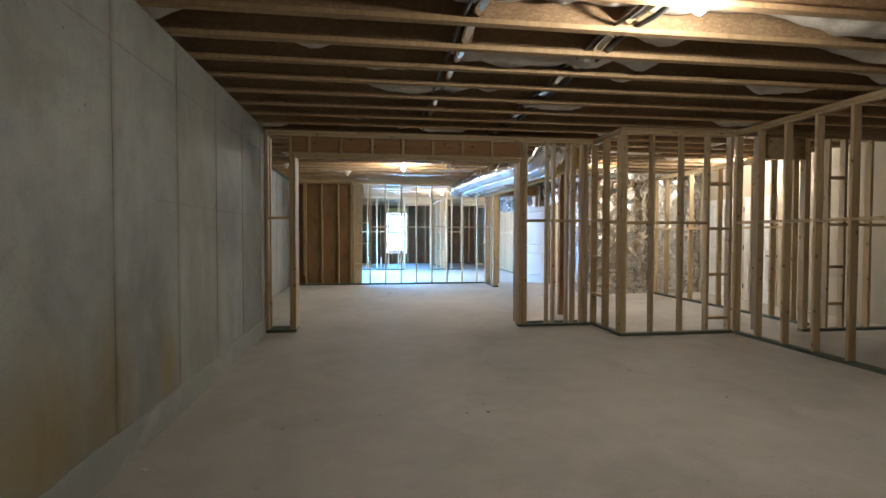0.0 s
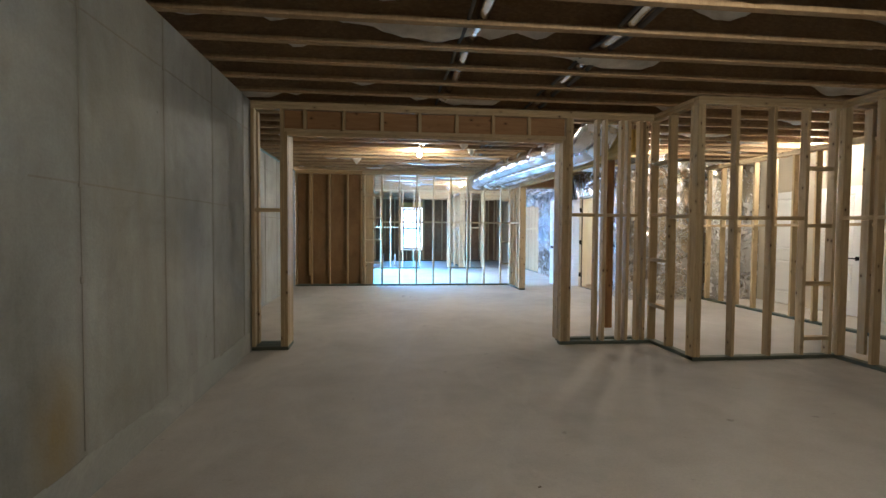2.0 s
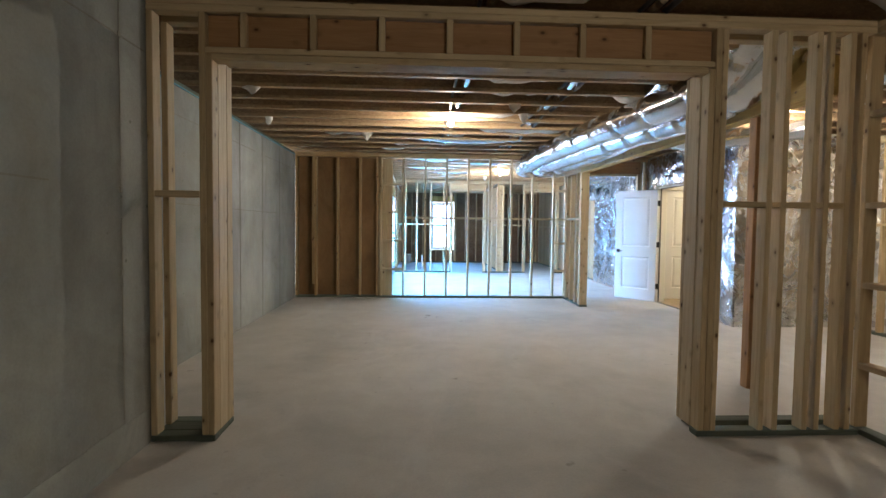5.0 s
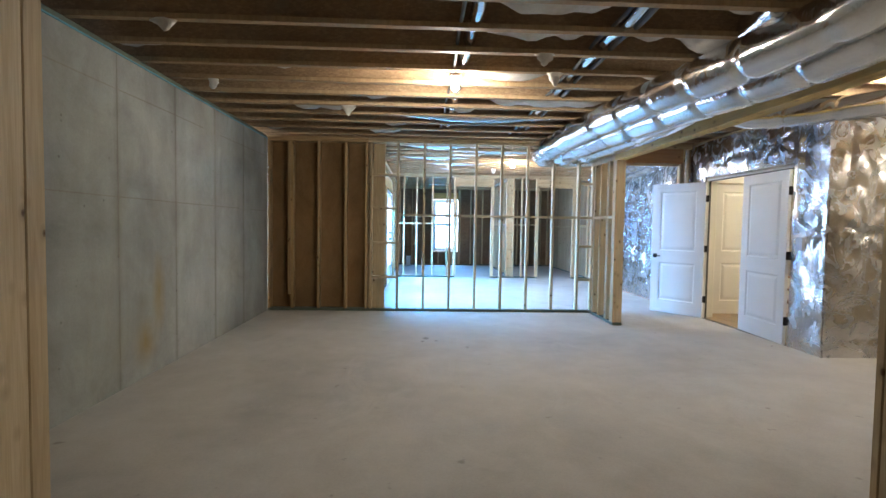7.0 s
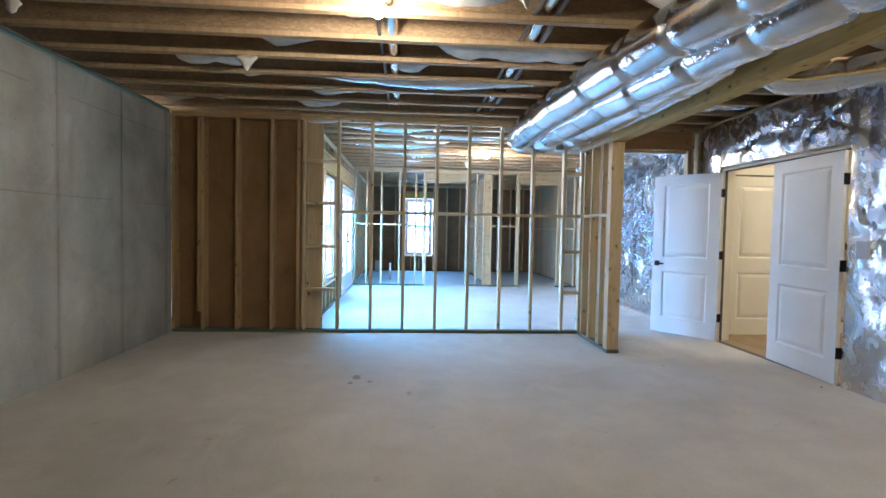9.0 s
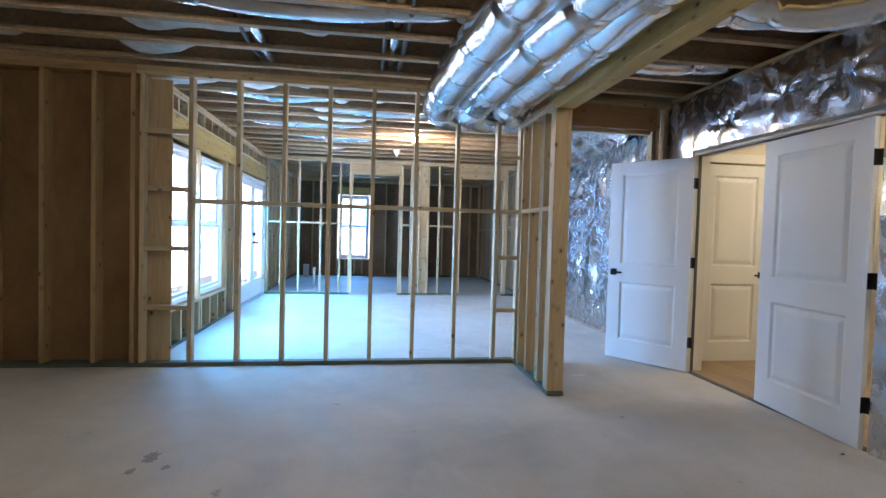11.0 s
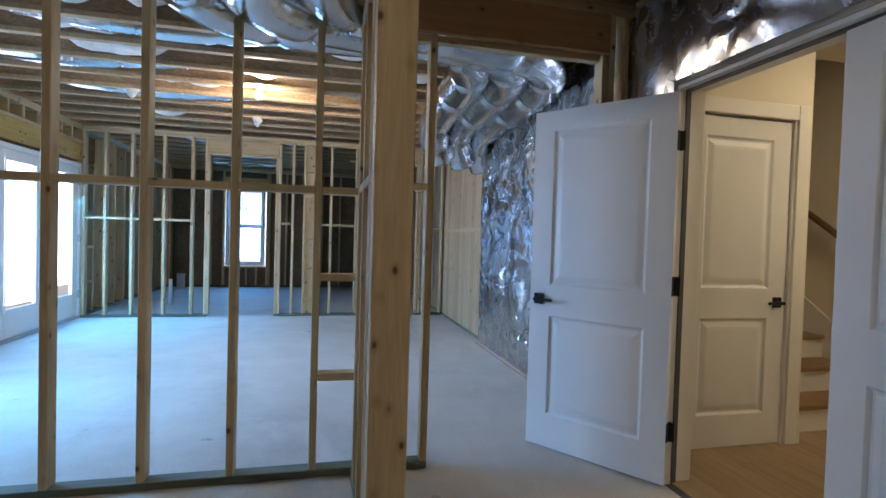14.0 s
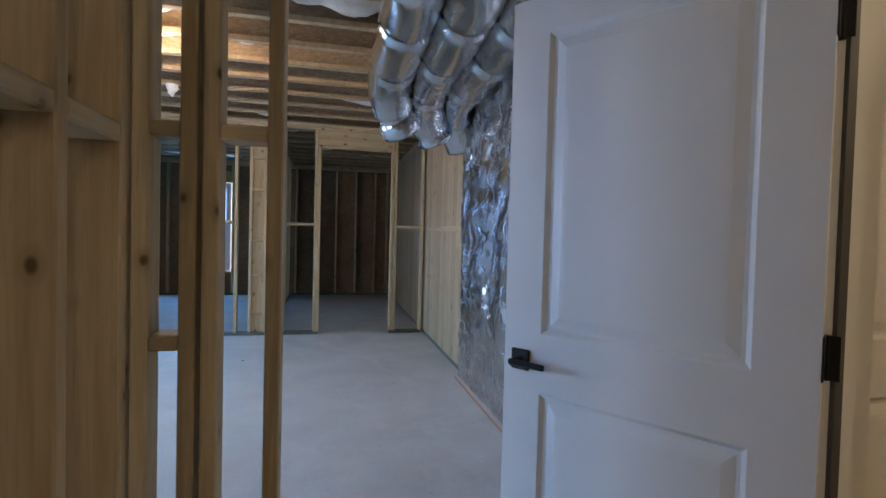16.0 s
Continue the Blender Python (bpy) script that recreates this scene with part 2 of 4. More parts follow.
DOORPAINT = paint("door_paint", (0.78, 0.78, 0.77), 0.42)
TRIMPAINT = paint("trim_paint", (0.80, 0.785, 0.74), 0.45)
WALLPAINT = paint("wall_paint", (0.76, 0.70, 0.58), 0.75, 0.12)
DRYWALL = paint("bare_drywall", (0.55, 0.49, 0.38), 0.85, 0.15)
VINYL = paint("window_vinyl", (0.82, 0.82, 0.82), 0.4)
BLACK, _, _ = mat("black_metal", (0.018, 0.017, 0.017), 0.45, 0.6)
CABLE, _, _ = mat("cable_sheath", (0.08, 0.078, 0.075), 0.5)
PVC = paint("white_pipe", (0.75, 0.75, 0.73), 0.4)
PLASTIC = paint("grey_plastic_box", (0.45, 0.47, 0.5), 0.5)
GALV, _, _ = mat("galvanised_steel", (0.55, 0.56, 0.58), 0.35, 1.0)


def batt():
    m, nt, b = mat("fibreglass_batt", (0.62, 0.58, 0.5), 0.95, spec=0.1)
    v = coords(nt, (1, 1, 1))
    a = noise_tex(nt, v, 5, 6, 0.7)
    nt.links.new(ramp(nt, a, [(0.3, (0.52, 0.48, 0.42)), (0.6, (0.74, 0.71, 0.66)), (0.8, (0.80, 0.79, 0.77))]), b.inputs["Base Color"])
    bump(nt, b, noise_tex(nt, v, 30, 5, 0.7), 0.5, 0.02)
    return m


BATT = batt()


def plank_floor():
    m, nt, b = mat("plank_flooring", (0.36, 0.26, 0.16), 0.42)
    g = noise_tex(nt, coords(nt, (30, 1.5, 1), True), 1.2, 6, 0.6, 0.8)
    col = ramp(nt, g, [(0.3, (0.27, 0.19, 0.115)), (0.7, (0.40, 0.295, 0.185))])
    o = nt.nodes.new("ShaderNodeObjectInfo")
    col = mix(nt, "MULTIPLY", 1.0, col, ramp(nt, o.outputs["Random"], [(0, (0.8, 0.8, 0.8)), (1, (1.1, 1.08, 1.05))]))
    nt.links.new(col, b.inputs["Base Color"])
    return m


PLANK = plank_floor()
GLASS, gnt, gb = mat("window_glass", (1, 1, 1), 0.0)
gb.inputs["Transmission Weight"].default_value = 1.0
gb.inputs["IOR"].default_value = 1.45


def glow(name, colour, strength):
    m, nt, b = mat(name, colour, 0.5)
    b.inputs["Emission Color"].default_value = (*colour, 1)
    b.inputs["Emission Strength"].default_value = strength
    return m


BULB = glow("lit_bulb", (1.0, 0.92, 0.77), 1850)
BRIGHTBULB = glow("brighter_lit_bulb", (1.0, 0.90, 0.74), 3300)
WEAKBULB = glow("weaker_lit_bulb", (1.0, 0.92, 0.78), 1500)
HALLGLOW = glow("lit_diffuser", (1.0, 0.86, 0.60), 150)
HAZE = glow("bright_outdoors", (0.92, 0.97, 1.0), 3.0)

# geometry helpers
MESHES = {}


def finish(bm, name, material, smooth=False):
    me = bpy.data.meshes.new(name)
    bm.to_mesh(me)
    bm.free()
    for m in material if isinstance(material, (list, tuple)) else [material]:
        me.materials.append(m)
    if smooth:
        me.polygons.foreach_set("use_smooth", [True] * len(me.polygons))
    return me


def part(name, bm, material, parent=None, label="", smooth=False):
    """Links a bmesh as one mesh object under a thing or a part."""
    ob = new(name, finish(bm, name, material, smooth))
    ob.parent = parent
    if label:
        ob["label"] = label
    return ob


def thing(name, label="", category="", group="", kind="", at=(0, 0, 0)):
    ob = new(name)
    ob.location = at
    ob.empty_display_size = 0.1
    return tagged(ob, label, category, group, kind)


def add_box(bm, x0, x1, y0, y1, z0, z1, bevel=0.0, index=0):
    r = bmesh.ops.create_cube(bm, size=1.0)
    for v in r["verts"]:
        v.co = Vector(((x0 + x1) / 2 + v.co.x * (x1 - x0), (y0 + y1) / 2 + v.co.y * (y1 - y0), (z0 + z1) / 2 + v.co.z * (z1 - z0)))
    faces = {f for v in r["verts"] for f in v.link_faces}
    for f in faces:
        f.material_index = index
    if bevel:
        edges = {e for f in faces for e in f.edges}
        bmesh.ops.bevel(bm, geom=list(edges), offset=bevel, segments=1, affect="EDGES")
    return bm


def box(x0, x1, y0, y1, z0, z1, bevel=0.0):
    return add_box(bmesh.new(), x0, x1, y0, y1, z0, z1, bevel)


def solid(name, material, parent, x0, x1, y0, y1, z0, z1, bevel=0.003, label=""):
    return part(name, box(x0, x1, y0, y1, z0, z1, bevel), material, parent, label)


TURNS = {"z": (0, 0, 0), "x": (0, 90, 0), "y": (90, 0, 0)}


def board(parent, name, material, x0, x1, y0, y1, z0, z1, label=""):
    """One length of lumber; its grain runs along the longest side. Alike pieces share their mesh."""
    d = {"x": x1 - x0, "y": y1 - y0, "z": z1 - z0}
    axis = max(d, key=d.get)
    a, b = {"z": ("x", "y"), "x": ("z", "y"), "y": ("x", "z")}[axis]
    key = (round(d[a], 4), round(d[b], 4), round(d[axis], 4), material.name)
    if key not in MESHES:
        w, t, l = key[0] / 2, key[1] / 2, key[2] / 2
        MESHES[key] = finish(box(-w, w, -t, t, -l, l, min(0.004, w * 0.3, t * 0.3)), "lumber", material)
    ob = new(name, MESHES[key])
    ob.parent = parent
    ob.matrix_basis = pose((x0 + x1) / 2, (y0 + y1) / 2, (z0 + z1) / 2, *TURNS[axis])
    if label:
        ob["label"] = label
    return ob


TOP = 2.66
S, D = 0.038, 0.089


def wall_along(name, label, axis, at, depth, segs, studs, blocks=(), zt=TOP, top_from=None, plate_ends=None, plate=True, lumber=None, top=None):
    """A bare stud wall. axis: the way it runs; at: its face; depth: signed thickness; segs: runs of bottom plate; studs: (start, width[, z0, z1]);
    blocks: (from, to, z)."""
    w = thing(name, label, "stud wall", "bare stud walls", "structure")
    lo, hi = min(at, at + depth), max(at, at + depth)

    def put(kind, material, a0, a1, z0, z1, b0=lo, b1=hi):
        if axis == "x":
            return board(w, kind, material, a0, a1, b0, b1, z0, z1)
        return board(w, kind, material, b0, b1, a0, a1, z0, z1)

    if plate:
        for a0, a1 in segs:
            put("bottom_plate", TREATED, a0, a1, 0.0, S)
    e0, e1 = plate_ends or (segs[0][0], segs[-1][1])
    put("top_plate", top or PINE, e0, e1, zt - S, zt)
    put("top_plate", top or PINE, e0, e1, zt - 2 * S - 0.001, zt - S - 0.001)
    for st in studs:
        a, width, *zz = st
        z0, z1 = zz if zz else (S, zt - 2 * S - 0.002)
        put("stud", lumber or PINE, a, a + width, z0, z1)
    for a0, a1, z in blocks:
        put("block", PINE, a0, a1, z, z + S, lo + 0.001, hi - 0.001)
    return w

# ---- the large structure ----
X0, X1, Y0, Y1 = -2.2, 9.2, -3.4, 24.2


def grid_mesh(nx, ny, place):
    """A sheet of nx by ny cells; place(u, v) gives each point."""
    bm = bmesh.new()
    vs = [[bm.verts.new(place(i / nx, j / ny)) for j in range(ny + 1)] for i in range(nx + 1)]
    for i in range(nx):
        for j in range(ny):
            bm.faces.new((vs[i][j], vs[i + 1][j], vs[i + 1][j + 1], vs[i][j + 1]))
    return bm


floor = tagged(part("floor", box(X0, X1, Y0, Y1, -0.15, 0.0), SLAB), "dusty grey bare concrete slab floor", "floor", kind="structure")
ground = tagged(part("ground", box(-60, 60, -40, 90, -0.4, -0.2), concrete("bare_earth", (0.22, 0.19, 0.15), True)), "bare pale earth outside the house", "ground", kind="structure")


SEAM = concrete("seam_concrete", (0.31, 0.295, 0.262))
BASEBAND = concrete("base_band_concrete", (0.36, 0.37, 0.345), True)


def concrete_wall(name, x, y0, y1, seams, ztop, band=True):
    """A poured wall with the fins and tie marks that the forms left."""
    w = tagged(part(name, box(x - 0.25, x, y0, y1, -0.05, ztop), POURED), "grey poured concrete foundation wall with form seams", "wall", kind="structure")
    for k in seams:
        bm = bmesh.new()
        for i in range(26):
            z = 0.24 + (ztop - 0.24) * i / 26
            if noise.noise((k * 2.1, z * 1.7, 6)) < -0.34:
                continue
            wob = 0.004 * noise.noise((k * 3, z * 2.0, 1))
            wide = 0.003 + 0.004 * abs(noise.noise((k, z * 2.3, 8)))
            add_box(bm, x - 0.002, x + 0.0022 + 0.002 * noise.noise((k, z * 3, 4)), k - wide + wob, k + wide + wob, z, z + (ztop - 0.24) / 26)
        part("form_seam", bm, SEAM, w)
        bm = bmesh.new()
        for z in (1.06, 1.51, 2.34):
            add_box(bm, x - 0.006, x + 0.004, k - 0.014, k + 0.012, z - 0.016, z + 0.018, 0.003)
        part("form_tie", bm, SEAM, w)
    for z in (1.515, 2.335):
        bm = bmesh.new()
        y = y0
        while y < y1 - 0.01:
            e = min(y + 0.15, y1)
            if noise.noise((y * 0.9, z * 3, 2)) < -0.42:
                y = e
                continue
            wob = 0.004 * noise.noise((y * 1.3, z, 9))
            add_box(bm, x - 0.002, x + 0.0012, y, e, z - 0.005 + wob, z + 0.004 + wob)
            y = e
        part("form_line", bm, SEAM, w)
    if not band:
        return w
    bm = bmesh.new()
    y = y0
    while y < y1 - 0.01:
        e = min(y + 0.09, y1)
        add_box(bm, x - 0.002, x + 0.003, y, e, 0.0, 0.21 + 0.03 * noise.noise((y * 1.1, x, 3)) + 0.018 * noise.noise((y * 6, x, 5)))
        y = e
    part("base_band", bm, BASEBAND, w, "paler smooth band along the wall foot")
    return w


concrete_wall("wall_west_near", -1.08, Y0, 7.44, [5.362 + 0.914 * k for k in range(-9, 3) if 5.362 + 0.914 * k < 7.3], 2.66)
concrete_wall("wall_west_far", -1.706, 7.56, 13.72, [9.932 + 0.914 * k for k in range(-2, 5) if 7.7 < 9.932 + 0.914 * k < 13.6], 2.60, False)
tagged(part("wall_west_return", box(-1.956, -1.082, 7.441, 7.56, -0.05, 2.66), POURED), "grey poured concrete wall return", "wall", kind="structure")
sill = thing("sill_plate", "treated sill plate with blue sealing foam on the wall top", "sill plate", kind="structure")
board(sill, "plate", TREATED, -1.85, -1.712, 7.57, 13.70, 2.615, 2.655)
FOAM = paint("blue_sill_foam", (0.12, 0.32, 0.40), 0.7)
solid("sill_foam", FOAM, sill, -1.88, -1.700, 7.57, 13.70, 2.601, 2.614, 0.002, "blue sealing foam strip")

# walls that close the place
tagged(part("wall_south", box(X0, X1, Y0 - 0.25, Y0, -0.05, 3.1), POURED), "grey poured concrete wall behind the walk", "wall", kind="structure")
tagged(part("wall_east", box(7.62, 7.8, Y0, 11.5, -0.02, 2.7), DRYWALL), "pale unpainted drywall", "wall", kind="structure")

# ceiling: subfloor and wooden joists in one mesh
bm = bmesh.new()
add_box(bm, X0, X1, Y0, Y1, 3.0, 3.03, index=0)
k = 5.28 - 0.461 * 18
JOISTS = []
while k < Y1:
    JOISTS.append(k)
    add_box(bm, X0, 7.6, k - 0.032, k + 0.032, 2.672, 2.71, 0.003, 1)
    add_box(bm, X0, 7.6, k - 0.032, k + 0.032, 2.96, 2.998, 0.0, 1)
    add_box(bm, X0, 7.6, k - 0.005, k + 0.005, 2.71, 2.96, 0.0, 2)
    k += 0.461
FLANGE = wood("joist_flange", (0.48, 0.345, 0.205), (0.36, 0.245, 0.135), False)
ceiling = tagged(part("ceiling", bm, [OSB, FLANGE, WEB]), "open ceiling of wooden joists under strand board", "ceiling", kind="structure")


def lift(x, y):
    """How readily the batts sag here."""
    return 0.2 if y < 7.4 else 0.14 if y < 13.5 else -0.06 + 0.34 * math.exp(-((x - 1.5) / 0.7) ** 2)


def insulation_bay(y, x0, x1, sag, seed):
    """A batt that hangs unevenly in one joist bay."""
    n = int((x1 - x0) / 0.07)

    def at(u, v):
        x = x0 + u * (x1 - x0)
        s = max(0.0, noise.noise((x * 1.1, seed * 7.7, 0.3)) + 0.35 * noise.noise((x * 3.7, seed * 3.1, 2.0)) + lift(x, y))
        arch = 1 - (2 * v - 1) ** 2
        z = 2.90 - sag * s * (0.45 + 0.55 * arch) + 0.02 * noise.noise((x * 9, v * 4, seed))
        return (x, y + 0.035 + v * (0.461 - 0.07), max(z, 2.685))
    return grid_mesh(n, 6, at)


bays = thing("ceiling_insulation", "pale fibreglass batts sagging between the joists", "insulation", kind="structure")
for i, y in enumerate(JOISTS[:-1]):
    part("batt", insulation_bay(y, -1.9 if y > 7.5 else -1.3, 7.3, 0.34 if y < 13 else 0.40, i + 1), BATT, bays, smooth=True)

# foundation-side framing: the wall with the wide opening
wa = wall_along("wall_opening", "bare pine stud wall with a wide cased opening", "x", 7.455, D, [(-1.078, -0.695), (2.33, 3.42)],
                [(-1.078, S), (-0.775, S), (-0.736, S, S, 2.365), (2.338, S, S, 2.335), (2.378, S), (2.418, S),
                 (2.735, S), (2.83, S), (3.03, S), (3.11, S), (3.25, S), (3.32, S)],
                [(-1.04, -0.775, 1.49), (2.456, 2.735, 1.475), (2.773, 2.83, 1.475), (2.868, 3.03, 1.475), (3.068, 3.11, 1.475), (3.148, 3.25, 1.475)],
                plate_ends=(-1.078, 3.42))
for y0, y1 in ((7.547, 7.683), (7.686, 7.775)):
    board(wa, "rear_stud", PINE, -0.736, -0.698, y0, y1, S, 2.365)
    board(wa, "rear_stud", PINE, 2.333, 2.371, y0, min(y1, 7.72), S, 2.335)
    board(wa, "bottom_plate", TREATED, -1.078, -0.697, y0, y1, 0, S)
for x in (-1.078, 3.20):
    board(wa, "rear_stud", PINE, x, x + S, 7.63, 7.72, S, 2.58)
board(wa, "bottom_plate", TREATED, 2.372, 3.42, 7.63, 7.72, 0, S)
board(wa, "top_plate", PINE, -1.078, 3.42, 7.63, 7.72, 2.583, 2.66)
board(wa, "header_plate", PINE, -0.697, 2.331, 7.60, 7.74, 2.338, 2.378)
board(wa, "header_plate", PINE, -0.736, 2.370, 7.452, 7.548, 2.342, 2.378)
board(wa, "header_plate", PINE, -0.697, 2.331, 7.454, 7.546, 2.302, 2.340)
board(wa, "header_board", CEDAR, -0.736, 2.370, 7.50, 7.538, 2.379, 2.58, "reddish brown header board")
for i in range(7):
    x = -0.535 + i * 0.410
    board(wa, "cripple", PINE, x, x + S, 7.456, 7.498, 2.379, 2.582)

wj = wall_along("wall_jog_side", "bare pine stud wall at the jog", "y", 3.43, D, [(6.635, 7.56)],
                [(6.724, S), (7.12, 0.05), (7.50, S)],
                [(6.762, 7.13, 1.45), (7.17, 7.50, 1.48), (7.17, 7.50, 0.43), (7.17, 7.50, 0.96), (7.17, 7.50, 2.07)], plate_ends=(6.72, 7.56))
wall_along("wall_jog_front", "bare pine stud wall at the jog", "x", 6.63, D, [(3.43, 5.10)],
           [(3.432, S), (3.472, S), (3.842, S), (4.25, S), (4.62, S), (4.94, S), (5.06, S)],
           [(3.51, 3.842, 1.435), (3.88, 4.25, 1.435), (4.288, 4.62, 1.435), (4.658, 4.94, 1.36), (4.658, 4.94, 0.76), (4.658, 4.94, 0.19), (4.658, 4.94, 1.95)])
ks = [(6.215 - 0.408 * i, S) for i in range(0, 21)]
wall_along("wall_corridor", "bare pine stud wall along the passage", "y", 5.0, D, [(-2.6, 6.628)], [(6.585, S)] + ks,
           [(6.253, 6.585, 1.44)] + [(6.215 - 0.408 * (i + 1) + S, 6.215 - 0.408 * i, 1.44) for i in range(20)])
wall_along("wall_back_room", "bare pine stud wall of a further room", "y", 6.43, D, [(7.0, 11.33)],
           [(11.29 - 0.406 * i, S) for i in range(11)], [(11.29 - 0.406 * (i + 1) + S, 11.29 - 0.406 * i, 1.40) for i in range(10)], zt=2.55)
wc = wall_along("wall_cross", "bare pine stud wall with a doorway", "x", 6.58, D, [(6.0, 7.6)],
                [(5.30, S), (6.0, S), (6.04, S), (6.35, S), (6.60, S), (7.0, S), (7.4, S)],
                [(6.388, 6.60, z) for z in (0.35, 0.85, 1.42, 2.05)] + [(6.638, 7.0, 1.42), (7.038, 7.4, 1.42)], plate_ends=(5.1, 7.6))
board(wc, "header_board", PINE, 5.338, 6.0, 6.585, 6.665, 2.30, 2.575)

# the sheathed stretch and the open stud wall of the daylight room
wf = wall_along("wall_sheathed", "pine stud wall backed with brown sheathing", "x", 13.712, 0.14, [(-1.706, -0.19)],
                [(-1.704, S), (-1.36, S), (-0.96, S), (-0.55, S), (-0.235, S)], lumber=BROWNPINE, top=BROWNPINE)
solid("sheathing", FIBRE, wf, -1.72, -0.21, 13.853, 13.875, 0.0, 2.66, 0.002, "brown sheathing board")
board(wf, "nailer", BROWNPINE, -1.40, -1.361, 13.70, 13.80, 0.25, 2.58)
GST = [0.245, 0.648, 1.047, 1.45, 1.852, 2.257, 2.66, 3.06]
wg = wall_along("wall_open_studs", "bare pine stud wall of the daylight room", "x", 13.712, D, [(-0.19, 3.33)],
                [(-0.16, S)] + [(x, S) for x in GST] + [(3.29, S)],
                [(a + S, b, 1.47) for a, b in zip(GST[:-1], GST[1:])] + [(3.098, 3.29, z) for z in (0.50, 1.02, 1.47, 2.0)]
                + [(-0.122, 0.245, z) for z in (0.51, 1.04, 1.57, 2.08)])
board(wg, "corner_board", PINE, -0.205, 0.06, 13.853, 13.873, 0.0, 2.58)
ws = wall_along("wall_post_side", "short bare stud wall ending in a post", "y", 3.275, D + 0.02, [(12.80, 13.71)],
                [(12.80, S), (12.98, S), (13.02, S), (13.30, S), (13.55, S)], [(12.838, 12.98, 1.47), (13.058, 13.30, 1.47), (13.338, 13.55, 1.47)], zt=2.36, plate_ends=(12.80, 13.70))
post = thing("post", "large pine post carrying the beam", "post", kind="structure")
board(post, "post", PINE, 3.262, 3.395, 12.70, 12.797, 0.04, 2.262)
board(post, "base_plate", TREATED, 3.262, 3.40, 12.695, 12.798, 0.0, 0.038)
beam = thing("beam", "long yellowish timber beam under the joists", "beam", kind="structure")
board(beam, "beam", LVL, 3.28, 3.415, 7.73, 12.92, 2.265, 2.54)
board(beam, "near_post", CEDAR, 3.30, 3.40, 8.40, 8.49, 0.0, 2.263, "reddish brown post")
for i, y in enumerate((7.9, 9.2, 10.8, 12.4)):
    board(beam, "packer", PINE, 3.29, 3.40, y, y + 0.12, 2.541, 2.668)

# doorway across the corridor
wd = wall_along("wall_corridor_header", "pine doorway frame with a wide reddish header", "x", 13.712, D, [(3.335, 3.688), (4.66, 4.86)],
                [(3.345, S), (3.449, S), (3.50, S), (3.648, S, S, 2.355), (4.665, S, S, 2.355), (4.71, S), (4.80, S)], [(3.538, 3.648, 1.515)] + [(3.383, 3.449, z) for z in (0.475, 1.0, 1.515)], plate_ends=(3.335, 4.86))
board(wd, "header_board", CEDAR, 3.40, 4.71, 13.704, 13.745, 2.36, 2.585, "reddish brown header board")
board(wd, "header_plate", PINE, 3.40, 4.71, 13.746, 13.80, 2.322, 2.36)

# exterior wall of the daylight room, with openings
WX = -0.12
WIN = [(14.36, 15.14), (15.32, 16.24)]
FD = (17.13, 19.0)
we = thing("wall_daylight", "pine framed outer wall with sheathing around windows", "wall", kind="structure")
for y0, y1, z0, z1 in ((13.876, 14.30, 0, 2.66), (16.30, 17.08, 0, 2.66), (19.06, 23.1, 0, 2.66), (14.30, 16.30, 0, 0.42), (14.30, 16.30, 2.12, 2.66), (17.08, 19.06, 2.14, 2.66)):
    solid("sheathing", KRAFT, we, WX - 0.165, WX - 0.142, y0, y1, z0, z1, 0.0)


def wframe(name, material, y0, y1, z0, z1, x0=WX - 0.14, x1=WX):
    return board(we, name, material, x0, x1, y0, y1, z0, z1)


wframe("bottom_plate", TREATED, 13.86, 17.10, 0, S)
wframe("bottom_plate", TREATED, 19.07, 23.08, 0, S)
wframe("top_plate", PINE, 13.86, 23.08, 2.622, 2.66)
wframe("top_plate", PINE, 13.86, 23.08, 2.582, 2.62)
wframe("header_beam", LVL, 14.20, 19.16, 2.17, 2.40, WX - 0.07, WX - 0.005)
wframe("header_plate", PINE, 14.20, 19.16, 2.402, 2.44)
y = 14.22
while y < 19.1:
    wframe("cripple", PINE, y, y + S, 2.442, 2.58)
    y += 0.28
wframe("window_sill_plate", PINE, 14.26, 16.34, 0.38, 0.418)
y = 14.30
while y < 16.3:
    wframe("cripple", PINE, y, y + S, S + 0.002, 0.378)
    y += 0.33
for y in (13.87, 14.16, 14.22, 14.262, 15.21, 16.30, 16.342, 16.72, 17.04, 17.085, 19.065, 19.105, 19.36):
    wframe("stud", PINE, y, y + S, S + 0.002, 2.165)
y = 19.75
while y < 23:
    wframe("stud", PINE, y, y + S, S + 0.002, 2.58)
    y += 0.406
for z in (0.45, 0.95, 1.45, 1.95):
    wframe("block", PINE, 19.145, 19.358, z, z + S)


